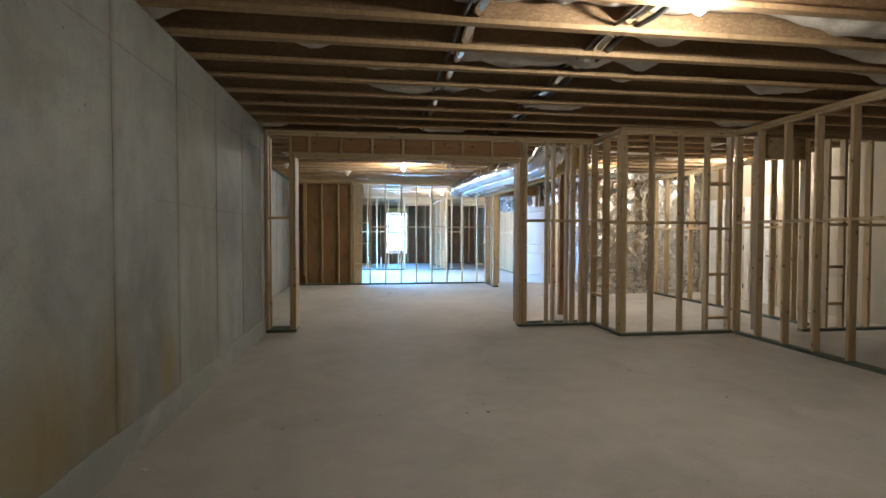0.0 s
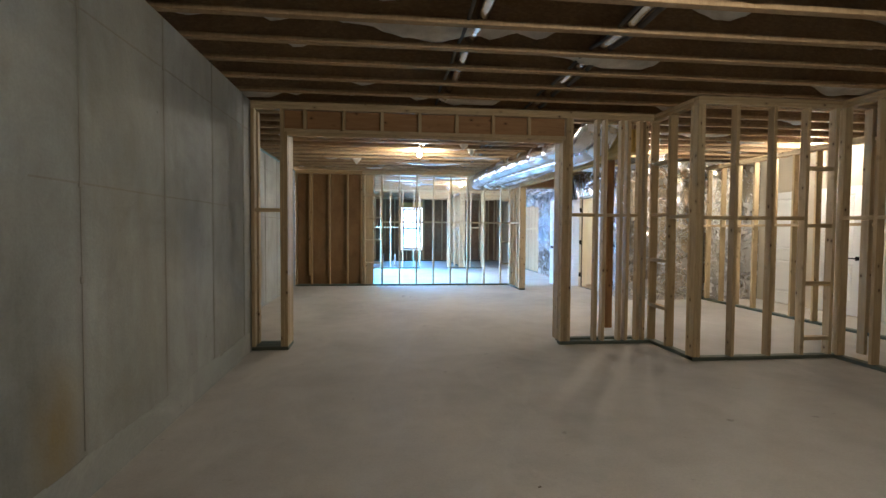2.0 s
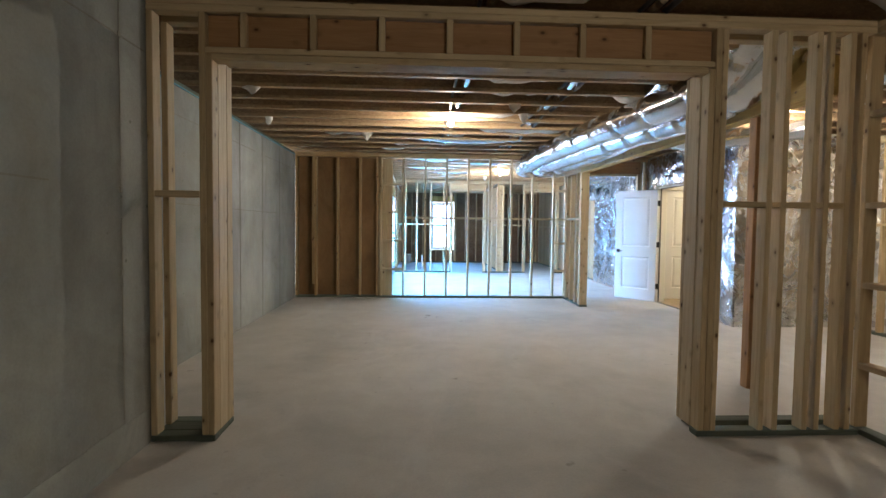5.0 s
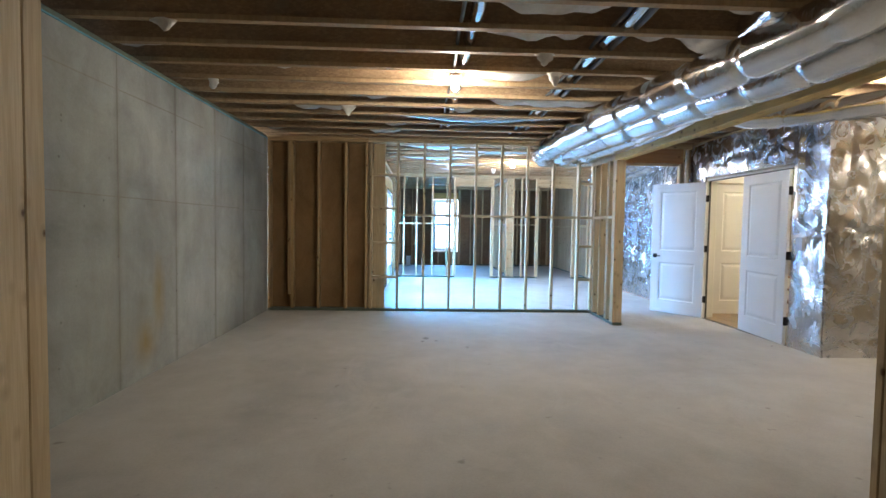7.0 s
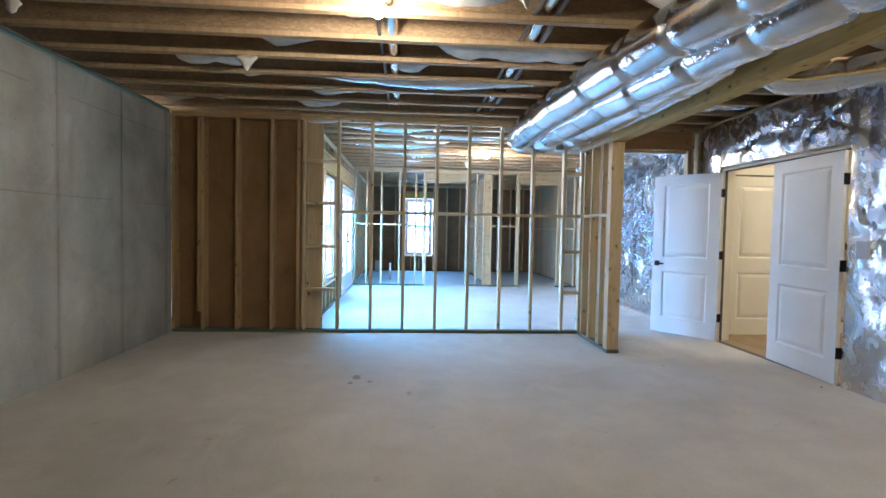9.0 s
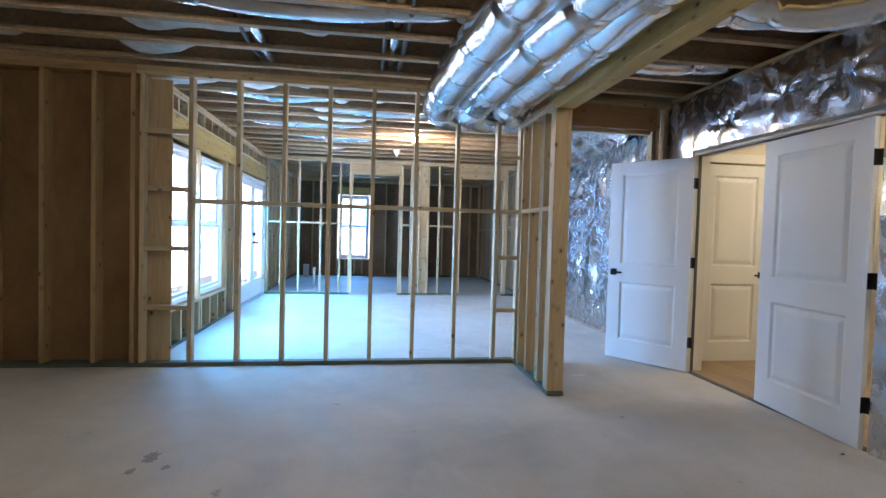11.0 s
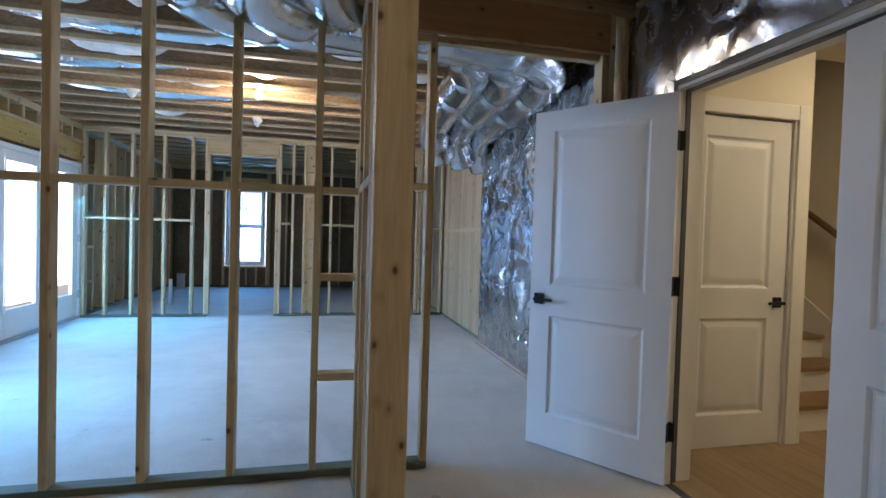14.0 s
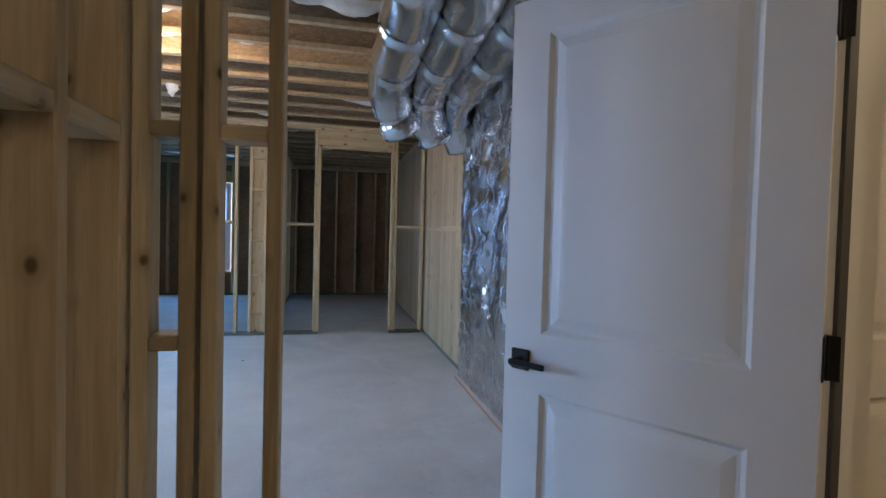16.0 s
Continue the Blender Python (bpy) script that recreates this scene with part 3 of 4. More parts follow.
def window(name, along, at, a0, a1, z0, z1, depth):
    """A double-hung white window: frame, two sashes, a divided upper pane. along: 'y' or 'x'; depth: signed, outwards."""
    w = thing(name, "white vinyl double-hung window, bright daylight outside", "window", kind="structure")

    def put(kind, material, p0, p1, q0, q1, d0, d1, parent=w):
        lo, hi = sorted((at + depth * d0, at + depth * d1))
        if along == "y":
            return solid(kind, material, parent, lo, hi, p0, p1, q0, q1, 0.003 if material is VINYL else 0)
        return solid(kind, material, parent, p0, p1, lo, hi, q0, q1, 0.003 if material is VINYL else 0)
    f = 0.05
    put("frame", VINYL, a0, a0 + f, z0, z1, 0.0, 1.0)
    put("frame", VINYL, a1 - f, a1, z0, z1, 0.0, 1.0)
    put("frame", VINYL, a0 + f, a1 - f, z1 - f, z1, 0.0, 1.0)
    put("sill", VINYL, a0 + f, a1 - f, z0, z0 + f, -0.1, 1.0)
    zm = (z0 + z1) / 2 + 0.02
    for lo, hi, d, top in ((z0 + f, zm, 0.25, False), (zm, z1 - f, 0.55, True)):
        e = 0.042
        p, q = a0 + f, a1 - f
        s = put("sash", VINYL, p, p + e, lo, hi, d, d + 0.25)
        put("sash_stile", VINYL, q - e, q, lo, hi, d, d + 0.25)
        put("sash_rail", VINYL, p + e, q - e, lo, lo + e, d, d + 0.25)
        put("sash_rail", VINYL, p + e, q - e, hi - e, hi, d, d + 0.25)
        g = put("pane", GLASS, p + e, q - e, lo + e, hi - e, d + 0.11, d + 0.15)
        g.visible_shadow = False
        if top:
            put("muntin", VINYL, (p + q) / 2 - 0.01, (p + q) / 2 + 0.01, lo + e, hi - e, d + 0.05, d + 0.1)
            put("muntin", VINYL, p + e, q - e, (lo + hi) / 2 - 0.01, (lo + hi) / 2 + 0.01, d + 0.05, d + 0.1)
    return w


window("window_1", "y", WX - 0.03, *WIN[0], 0.44, 2.11, -0.11)
window("window_2", "y", WX - 0.03, *WIN[1], 0.44, 2.11, -0.11)

# glazed double door
fd = thing("door_glazed_pair", "white glazed double door to the outside, closed", "door", kind="structure")


def fdp(kind, material, y0, y1, z0, z1, d0, d1, parent=None):
    return solid(kind, material, parent or fd, WX - d1, WX - d0, y0, y1, z0, z1, 0.003 if material is not GLASS else 0)


fdp("frame", VINYL, FD[0], FD[0] + 0.05, 0, 2.12, 0.0, 0.13)
fdp("frame", VINYL, FD[1] - 0.05, FD[1], 0, 2.12, 0.0, 0.13)
fdp("frame", VINYL, FD[0] + 0.05, FD[1] - 0.05, 2.07, 2.12, 0.0, 0.13)
fdp("threshold", GALV, FD[0] + 0.05, FD[1] - 0.05, 0.0, 0.03, -0.01, 0.13)
mid = (FD[0] + FD[1]) / 2
for a0, a1 in ((FD[0] + 0.052, mid - 0.003), (mid + 0.003, FD[1] - 0.052)):
    st = 0.13
    leaf = fdp("leaf", VINYL, a0, a0 + st, 0.035, 2.065, 0.03, 0.075)
    fdp("leaf_stile", VINYL, a1 - st, a1, 0.035, 2.065, 0.03, 0.075)
    fdp("leaf_rail", VINYL, a0 + st, a1 - st, 0.035, 0.32, 0.03, 0.075)
    fdp("leaf_rail", VINYL, a0 + st, a1 - st, 1.97, 2.065, 0.03, 0.075)
    g = fdp("pane", GLASS, a0 + st, a1 - st, 0.32, 1.97, 0.048, 0.056)
    g.visible_shadow = False
    for z0, z1, y in ((0.32, 0.345, None), (1.945, 1.97, None)):
        fdp("glazing_bead", VINYL, a0 + st, a1 - st, z0, z1, 0.022, 0.03)
    for y in (a0 + st, a1 - st - 0.02):
        fdp("glazing_bead", VINYL, y, y + 0.02, 0.345, 1.945, 0.022, 0.03)
fdp("handle", BLACK, mid + 0.05, mid + 0.09, 0.98, 1.02, -0.03, 0.03)
fdp("handle", BLACK, mid + 0.05, mid + 0.16, 0.985, 1.005, -0.05, -0.03)
fdp("lock", BLACK, mid + 0.045, mid + 0.095, 1.12, 1.17, -0.01, 0.03)
for z in (0.28, 1.05, 1.82):
    fdp("hinge", GALV, FD[1] - 0.056, FD[1] - 0.04, z, z + 0.1, -0.008, 0.03)

# far framing of the bath and back rooms
wh = wall_along("wall_inner_rooms", "bare pine stud wall with two door openings", "x", 18.95, D, [(-0.11, 1.50), (2.43, 3.67), (4.56, 5.0)],
                [(-0.10, S), (0.16, S), (0.49, S), (0.90, S), (1.27, S), (1.455, S), (1.49, S, S, 2.36), (2.43, S, S, 2.36), (2.47, S), (2.66, S), (2.83, S), (3.0, S),
                 (3.22, S), (3.60, S), (3.64, S, S, 2.36), (4.565, S, S, 2.36), (4.61, S), (4.96, S)],
                [(-0.06, 0.16, 1.37), (0.2, 0.49, 1.37), (0.53, 0.90, 1.37), (0.94, 1.27, 1.37), (2.508, 2.66, 1.37), (3.038, 3.22, 1.37), (3.26, 3.60, 1.37), (4.65, 4.96, 1.37)]
                + [(2.868, 3.0, z) for z in (0.25, 0.72, 1.15, 1.78, 2.17)], plate_ends=(-0.11, 5.0))
for a, b in ((1.49, 2.468), (3.64, 4.603)):
    board(wh, "header_board", PINE, a, b, 18.955, 18.995, 2.40, 2.58)
    board(wh, "header_plate", PINE, a, b, 18.951, 19.038, 2.36, 2.398)
board(wh, "stud", PINE, 2.86, 2.998, 18.99, 19.03, S, 2.57)
wall_along("wall_bath_side", "bare pine stud wall between the back rooms", "y", 2.95, D, [(19.05, 23.0)], [(19.4 + 0.406 * i, S) for i in range(9)],
           [(19.438 + 0.406 * i, 19.4 + 0.406 * (i + 1), 1.37) for i in range(8)])
YB = 23.1
wn_ = thing("wall_north", "pine framed outer wall with dark sheathing", "wall", kind="structure")
for x0, x1, z0, z1 in ((-0.3, 1.0, 0, 2.66), (1.88, 5.3, 0, 2.66), (1.0, 1.88, 0, 0.46), (1.0, 1.88, 2.24, 2.66)):
    solid("sheathing", KRAFT, wn_, x0, x1, YB + 0.142, YB + 0.165, z0, z1, 0.0)
board(wn_, "bottom_plate", TREATED, -0.12, 5.0, YB, YB + 0.14, 0, S)
board(wn_, "top_plate", PINE, -0.12, 5.0, YB, YB + 0.14, 2.585, 2.66)
for x in [-0.11, 0.3, 0.7, 0.96, 1.885, 1.93, 2.3, 2.7, 3.1, 3.5, 3.9, 4.3, 4.7, 4.95]:
    board(wn_, "stud", PINE, x, x + S, YB, YB + 0.14, S + 0.001, 2.583)
board(wn_, "window_sill_plate", PINE, 1.0, 1.88, YB, YB + 0.14, 0.43, 0.468)
board(wn_, "header_beam", LVL, 1.0, 1.88, YB + 0.02, YB + 0.10, 2.26, 2.45)
for x in (1.2, 1.45, 1.66):
    board(wn_, "cripple", PINE, x, x + S, YB, YB + 0.14, S + 0.001, 0.428)
window("window_3", "x", YB + 0.03, 1.03, 1.85, 0.48, 2.22, 0.11)
we2 = wall_along("wall_east_inner", "bare pine stud wall backed with boards", "y", 5.03, D, [(16.88, 23.08)], [(16.885 + 0.142 * i, 0.139) for i in range(43)], [], lumber=KNOTTY)
board(we2, "rail_board", PINE, 5.018, 5.03, 16.9, 23.0, 1.34, 1.39)
solid("backing_board", PINE, we2, 5.121, 5.14, 16.88, 23.08, 0, 2.66, 0, "pine boarding")

# bright outdoors beyond the windows
tagged(part("backdrop", box(-2.4, -2.3, 13.0, 27, -0.2, 7), HAZE), "overexposed bright outdoors", "backdrop", kind="structure")
tagged(part("backdrop_north", box(-2.2, 8, 25.6, 25.7, -0.2, 7), HAZE), "overexposed bright outdoors", "backdrop", kind="structure")

# ---- foil-faced wall and the finished hall behind it ----
FX = 4.89


def foil_sheet(name, parent, a0, a1, z0, z1, axis, at, sign, amp=0.016, seed=1.0, label=""):
    """A wrinkled foil facing. axis: the way it runs; at: its plane; sign: the side it faces."""
    na, nz = max(2, int((a1 - a0) / 0.024)), max(2, int((z1 - z0) / 0.024))
    pins = [(a0 + (a1 - a0) * (i + 0.5 + 0.5 * noise.noise((i * 1.7, seed, 5))) / k, z0 + (z1 - z0) * (0.5 + 0.75 * noise.noise((seed, i * 2.3, 8)))) for k in [max(1, int((a1 - a0) / 0.55))] for i in range(k)]

    def place(u, v):
        a, z = a0 + u * (a1 - a0), z0 + v * (z1 - z0)
        bend = 0.3 * noise.noise((a * 1.3, z * 0.9, seed))
        drape = abs(noise.noise((a * 3.0 + bend * 1.6, z * 0.6, seed)))
        cross = abs(noise.noise((a * 2.2 + z * 1.5, z * 2.3 - a * 1.6, seed + 4)))
        fine = abs(noise.noise((a * 7.0 - z * 2.5, z * 4.5 + bend * 4, seed + 6)))
        h = amp * (2.3 * drape + 1.35 * cross + 0.32 * fine + 0.6 * noise.noise((a * 1.1, z * 0.8, seed + 3)))
        for k, (pa, pz) in enumerate(pins):
            r = math.hypot(a - pa, z - pz)
            if r < 0.6:
                q = math.atan2(z - pz, a - pa)
                h += amp * 1.3 * abs(math.sin(q * 3.5 + 2.2 * noise.noise((math.cos(q), math.sin(q), k + seed)))) * min(1.0, r / 0.1) * (1 - r / 0.6) ** 2 - amp * 0.5 * max(0.0, 1 - r / 0.12)
        edge = min(1.0, 0.45 + 0.55 * min(min(u, 1 - u) * na, min(v, 1 - v) * nz) / 5)
        h = max(0.003, 0.006 + amp * 0.5 + h * edge)
        return (at + sign * h, a, z) if axis == "y" else (a, at + sign * h, z)
    bm = grid_mesh(na, nz, place)
    bmesh.ops.triangulate(bm, faces=bm.faces)
    part(name, bm, FOIL, parent, label, smooth=True).data.set_sharp_from_angle(angle=radians(30))


DY0, DY1, DZ = 11.545, 13.305, 2.065
wfoil = thing("wall_foil", "framed wall faced with crumpled silver foil insulation", "wall", kind="structure")
solid("core", DRYWALL, wfoil, FX + 0.003, FX + 0.12, 11.045, DY0 - 0.03, 0, 2.66, 0)
solid("core", DRYWALL, wfoil, FX + 0.003, FX + 0.12, DY1 + 0.03, 14.05, 0, 2.66, 0)
solid("core", DRYWALL, wfoil, FX + 0.003, FX + 0.12, DY0 - 0.03, DY1 + 0.03, DZ + 0.03, 2.66, 0)
solid("core", DRYWALL, wfoil, 5.013, 5.12, 14.05, 16.87, 0, 2.66, 0)
solid("core", DRYWALL, wfoil, FX + 0.15, 7.6, 11.06, 11.16, 0, 2.66, 0)
foil_sheet("foil_facing", wfoil, 11.005, DY0 - 0.022, 0, 2.62, "y", FX, -1, 0.022, 1.0)
foil_sheet("foil_facing", wfoil, DY0 - 0.045, DY1 + 0.045, DZ + 0.045, 2.64, "y", FX, -1, 0.02, 2.0)
foil_sheet("foil_facing", wfoil, DY1 + 0.045, 14.05, 0, 2.62, "y", FX, -1, 0.018, 3.0)
foil_sheet("foil_facing", wfoil, 14.0, 16.88, 0.0, 1.27, "y", 5.01, -1, 0.02, 4.0)
foil_sheet("foil_facing", wfoil, 14.0, 16.88, 1.25, 2.62, "y", 5.00, -1, 0.022, 5.0)
foil_sheet("foil_facing", wfoil, FX - 0.048, 6.42, 0.0, 2.62, "x", 11.04, -1, 0.024, 6.0)
foil_sheet("foil_facing", wfoil, 6.45, 7.6, 0.0, 2.62, "x", 11.04, -1, 0.024, 7.0)
board(wfoil, "top_plate", PINE, FX - 0.03, FX + 0.08, 11.04, 13.70, 2.643, 2.671)

# hall: floor boards, walls, ceiling
hall = thing("hall_floor", "warm brown wood plank floor", "floor", kind="structure")
import itertools
for i, j in itertools.product(range(14), range(3)):
    x0 = FX + 0.03 + i * 0.18
    if x0 > 7.05:
        continue
    y0 = max(11.47, 11.0 + j * 1.22 - (i * 0.37) % 1.1)
    y1 = min(14.6, 11.0 + (j + 1) * 1.22 - (i * 0.37) % 1.1)
    if y1 - y0 > 0.05:
        solid("plank", PLANK, hall, x0, x0 + 0.178, y0, y1 - 0.002, 0.002, 0.014, 0.0015)
hw = thing("wall_hall", "cream painted hall walls", "wall", kind="structure")
HY = 13.62
solid("wall", WALLPAINT, hw, 5.02, 5.17, HY, HY + 0.11, 0, 2.66, 0)
solid("wall", WALLPAINT, hw, 5.985, 6.10, HY, HY + 0.11, 0, 2.66, 0)
solid("wall", WALLPAINT, hw, 5.17, 5.985, HY, HY + 0.11, 2.06, 2.66, 0)
solid("wall", WALLPAINT, hw, 6.0, 6.10, HY + 0.11, 17.5, 0, 5.2, 0)
solid("wall", WALLPAINT, hw, 7.10, 7.2, 11.46, 17.5, 0, 5.2, 0)
solid("wall", WALLPAINT, hw, 5.02, 7.1, 11.461, 11.47, 0, 2.66, 0)
solid("wall", WALLPAINT, hw, 5.011, 5.02, DY1 + 0.12, HY, 0, 2.66, 0)
solid("wall", WALLPAINT, hw, 6.1, 7.1, 17.4, 17.5, 0, 5.2, 0)
solid("hall_ceiling", WALLPAINT, hw, 5.01, 7.1, 11.46, 13.95, 2.61, 2.64, 0)
solid("stair_ceiling", WALLPAINT, hw, 6.1, 7.1, 13.95, 17.5, 5.0, 5.05, 0)
solid("baseboard", TRIMPAINT, hw, 6.076, 6.10, HY - 0.014, HY, 0.014, 0.15, 0.003)

# ---- things ----


def lathe(bm, profile, m=Matrix(), n=20):
    """A turned form: (radius, height) pairs about z."""
    rings = [[bm.verts.new(m @ Vector((r * math.cos(2 * math.pi * i / n), r * math.sin(2 * math.pi * i / n), z))) for i in range(n)] for r, z in profile]
    for a, b in zip(rings, rings[1:]):
        for i in range(n):
            bm.faces.new((a[i], a[(i + 1) % n], b[(i + 1) % n], b[i]))
    return bm


def panel_door(name, width, label, group, knob_side=1, knuckles=True, height=2.03):
    """A white two-panel door. Its hinge edge is at the origin and it runs along +x; y is its thickness."""
    d = thing(name, label, "door", group)
    t = 0.035
    st, rail_t, rail_m, rail_b = 0.132, 0.118, 0.185, 0.20
    zm0, zm1 = 0.80, 0.80 + rail_m
    bm = bmesh.new()
    for x0, x1, z0, z1 in ((0, st, 0, height), (width - st, width, 0, height), (st, width - st, 0, rail_b), (st, width - st, zm0, zm1), (st, width - st, height - rail_t, height)):
        add_box(bm, x0, x1, 0, t, z0, z1)
    bmesh.ops.remove_doubles(bm, verts=bm.verts, dist=0.0001)
    part("stiles_and_rails", bm, DOORPAINT, d)
    for z0, z1 in ((rail_b, zm0), (zm1, height - rail_t)):
        bm = bmesh.new()
        for y, s in ((0.0, 1), (t, -1)):
            loops = []
            for inset, dep in ((0, 0.0), (0.004, 0.003), (0.014, 0.012), (0.024, 0.013), (0.056, 0.004), (0.07, 0.003)):
                loops.append([bm.verts.new((x, y + s * dep, z)) for x, z in ((st + inset, z0 + inset), (width - st - inset, z0 + inset), (width - st - inset, z1 - inset), (st + inset, z1 - inset))])
            for a, b in zip(loops, loops[1:]):
                for i in range(4):
                    bm.faces.new((a[i], a[(i + 1) % 4], b[(i + 1) % 4], b[i]))
            bm.faces.new(loops[-1])
        bmesh.ops.recalc_face_normals(bm, faces=bm.faces)
        part("panel", bm, DOORPAINT, d)
    for z in (0.225, 0.985, 1.735):
        hb = bmesh.new()
        add_box(hb, -0.004, 0.0, 0.0, t, z, z + 0.10, 0.001)
        lathe(hb, [(0.0, z), (0.009, z), (0.009, z + 0.1), (0.0, z + 0.1)], pose(-0.006, -0.006, 0), 10)
        add_box(hb, -0.03, -0.006, -0.004, 0.0, z, z + 0.10, 0.001)
        part("hinge", hb, BLACK, d, "black butt hinge")
    if knob_side:
        x = width - 0.065
        for y, s in ((0.0, -1), (t, 1)):
            hb = bmesh.new()
            add_box(hb, x - 0.032, x + 0.032, *sorted((y, y + s * 0.012)), 0.865, 0.93, 0.003)
            r = bmesh.ops.create_cone(hb, segments=14, radius1=0.011, radius2=0.011, depth=0.05, cap_ends=True)
            for v in r["verts"]:
                v.co = pose(x, y + s * 0.035, 0.897, 90, 0, 0) @ v.co
            add_box(hb, x - 0.115, x + 0.012, *sorted((y + s * 0.05, y + s * 0.062)), 0.888, 0.907, 0.004)
            part("handle", hb, BLACK, d, "black lever handle")
        part("latch", box(width - 0.001, width + 0.002, t / 2 - 0.012, t / 2 + 0.012, 0.87, 0.925, 0.0005), BLACK, d)
    return d


# the pair of doors into the hall
ang1 = math.degrees(math.atan2(13.972 - 13.295, 4.40 - 4.88))
d1 = panel_door("door_1", 0.83, "white two-panel interior door standing wide open", "doors of the hall pair")
d1["kind"] = "structure"
d1.matrix_basis = pose(FX - 0.012, 13.297, 0.012, 0, 0, ang1)
d2 = panel_door("door_2", 0.92, "white two-panel interior door, nearly closed against its jamb", "doors of the hall pair", 0)
d2["kind"] = "structure"
d2.matrix_basis = pose(FX - 0.02, 11.558, 0.012, 0, 0, 86.0)
frame_d = thing("door_frame", "white painted door jamb of the hall pair", "door frame", kind="structure")
JD = 0.145
for y0, y1 in ((DY0 - 0.025, DY0 - 0.005), (DY1 + 0.005, DY1 + 0.025)):
    solid("jamb", TRIMPAINT, frame_d, FX - 0.012, FX + JD, y0, y1, 0, DZ + 0.02, 0.002)
solid("jamb_head", TRIMPAINT, frame_d, FX - 0.012, FX + JD, DY0 - 0.005, DY1 + 0.005, DZ, DZ + 0.02, 0.002)
for y0, y1 in ((DY0 - 0.006, DY0 + 0.006), (DY1 - 0.006, DY1 + 0.006)):
    solid("stop", CABLE, frame_d, FX + 0.025, FX + 0.05, y0, y1, 0, DZ, 0.001, "dark weather strip")
solid("stop_head", CABLE, frame_d, FX + 0.025, FX + 0.05, DY0 + 0.006, DY1 - 0.006, DZ - 0.012, DZ, 0.001, "dark weather strip")
for y0, y1 in ((DY0 - 0.09, DY0 - 0.02), (DY1 + 0.02, DY1 + 0.09)):
    solid("casing", TRIMPAINT, frame_d, FX + JD, FX + JD + 0.016, y0, y1, 0.014, DZ + 0.08, 0.003)
solid("threshold", CABLE, frame_d, FX - 0.01, FX + 0.03, DY0, DY1, 0.0, 0.006, 0.002, "dark threshold strip")

# closet door in the hall
cd = panel_door("door_3", 0.76, "cream-lit white two-panel closet door, closed", "doors in the hall")
cd["kind"] = "structure"
cd.matrix_basis = pose(5.207, HY + 0.02, 0.018)
cf = thing("closet_door_frame", "white casing round the closet door", "door frame", kind="structure")
for x0, x1 in ((5.10, 5.19), (5.982, 6.075)):
    solid("casing", TRIMPAINT, cf, x0, x1, HY - 0.016, HY, 0.014, 2.15, 0.003)
solid("casing_head", TRIMPAINT, cf, 5.19, 5.982, HY - 0.016, HY, 2.06, 2.15, 0.003)
for x0, x1 in ((5.19, 5.203), (5.97, 5.985)):
    solid("jamb", TRIMPAINT, cf, x0, x1, HY, HY + 0.11, 0.014, 2.06, 0.0)
solid("back", TRIMPAINT, cf, 5.17, 5.985, HY + 0.10, HY + 0.11, 0.0, 2.06, 0)

# stairs up from the hall
st = thing("staircase", "white staircase with oak treads rising from the hall", "stairs")
for i in range(14):
    y = 13.77 + i * 0.26
    z = 0.014 + (i + 1) * 0.182
    solid("riser", TRIMPAINT, st, 6.101, 7.085, y, y + 0.02, z - 0.182, z - 0.03, 0.0)
    solid("tread", TREADWOOD, st, 6.101, 7.085, y - 0.025, y + 0.262, z - 0.03, z, 0.006)
bm = bmesh.new()
pts = [(13.60, 0.014), (13.60, 0.24), (17.35, 2.88), (17.45, 2.6), (13.90, 0.014)]
va = [bm.verts.new((7.087, y, z)) for y, z in pts]
vb = [bm.verts.new((7.0995, y, z)) for y, z in pts]
bm.faces.new(va), bm.faces.new(vb[::-1])
for i in range(5):
    bm.faces.new((va[i], va[(i + 1) % 5], vb[(i + 1) % 5], vb[i]))
part("skirt", bm, TRIMPAINT, st)


def tube(points, radius, n=10, wob=None):
    """A round tube along points; wob(i, angle) scales its radius."""
    bm = bmesh.new()
    rings = []
    up = Vector((0, 0, 1))
    for i, p in enumerate(points):
        p = Vector(p)
        a, b = Vector(points[max(0, i - 1)]), Vector(points[min(len(points) - 1, i + 1)])
        t = (b - a).normalized()
        s = t.cross(up)
        s = s.normalized() if s.length > 0.05 else Vector((1, 0, 0))
        u = s.cross(t)
        rings.append([bm.verts.new(p + (s * math.cos(q) + u * math.sin(q)) * radius * (wob(i, q) if wob else 1)) for q in (2 * math.pi * k / n for k in range(n))])
    for a, b in zip(rings, rings[1:]):
        for k in range(n):
            bm.faces.new((a[k], a[(k + 1) % n], b[(k + 1) % n], b[k]))
    bm.faces.new(rings[0]), bm.faces.new(rings[-1][::-1])
    bmesh.ops.recalc_face_normals(bm, faces=bm.faces)
    return bm


def smooth_path(points, step=0.05):
    """Catmull-Rom through the points, at about even steps."""
    pts = [Vector(p) for p in points]
    pts = [pts[0] * 2 - pts[1]] + pts + [pts[-1] * 2 - pts[-2]]
    out = []
    for i in range(1, len(pts) - 2):
        a, b, c, d = pts[i - 1:i + 3]
        n = max(2, int((c - b).length / step))
        for k in range(n):
            t = k / n
            out.append(0.5 * ((2 * b) + (c - a) * t + (2 * a - 5 * b + 4 * c - d) * t * t + (3 * b - a - 3 * c + d) * t ** 3))
    out.append(pts[-2])
    return out


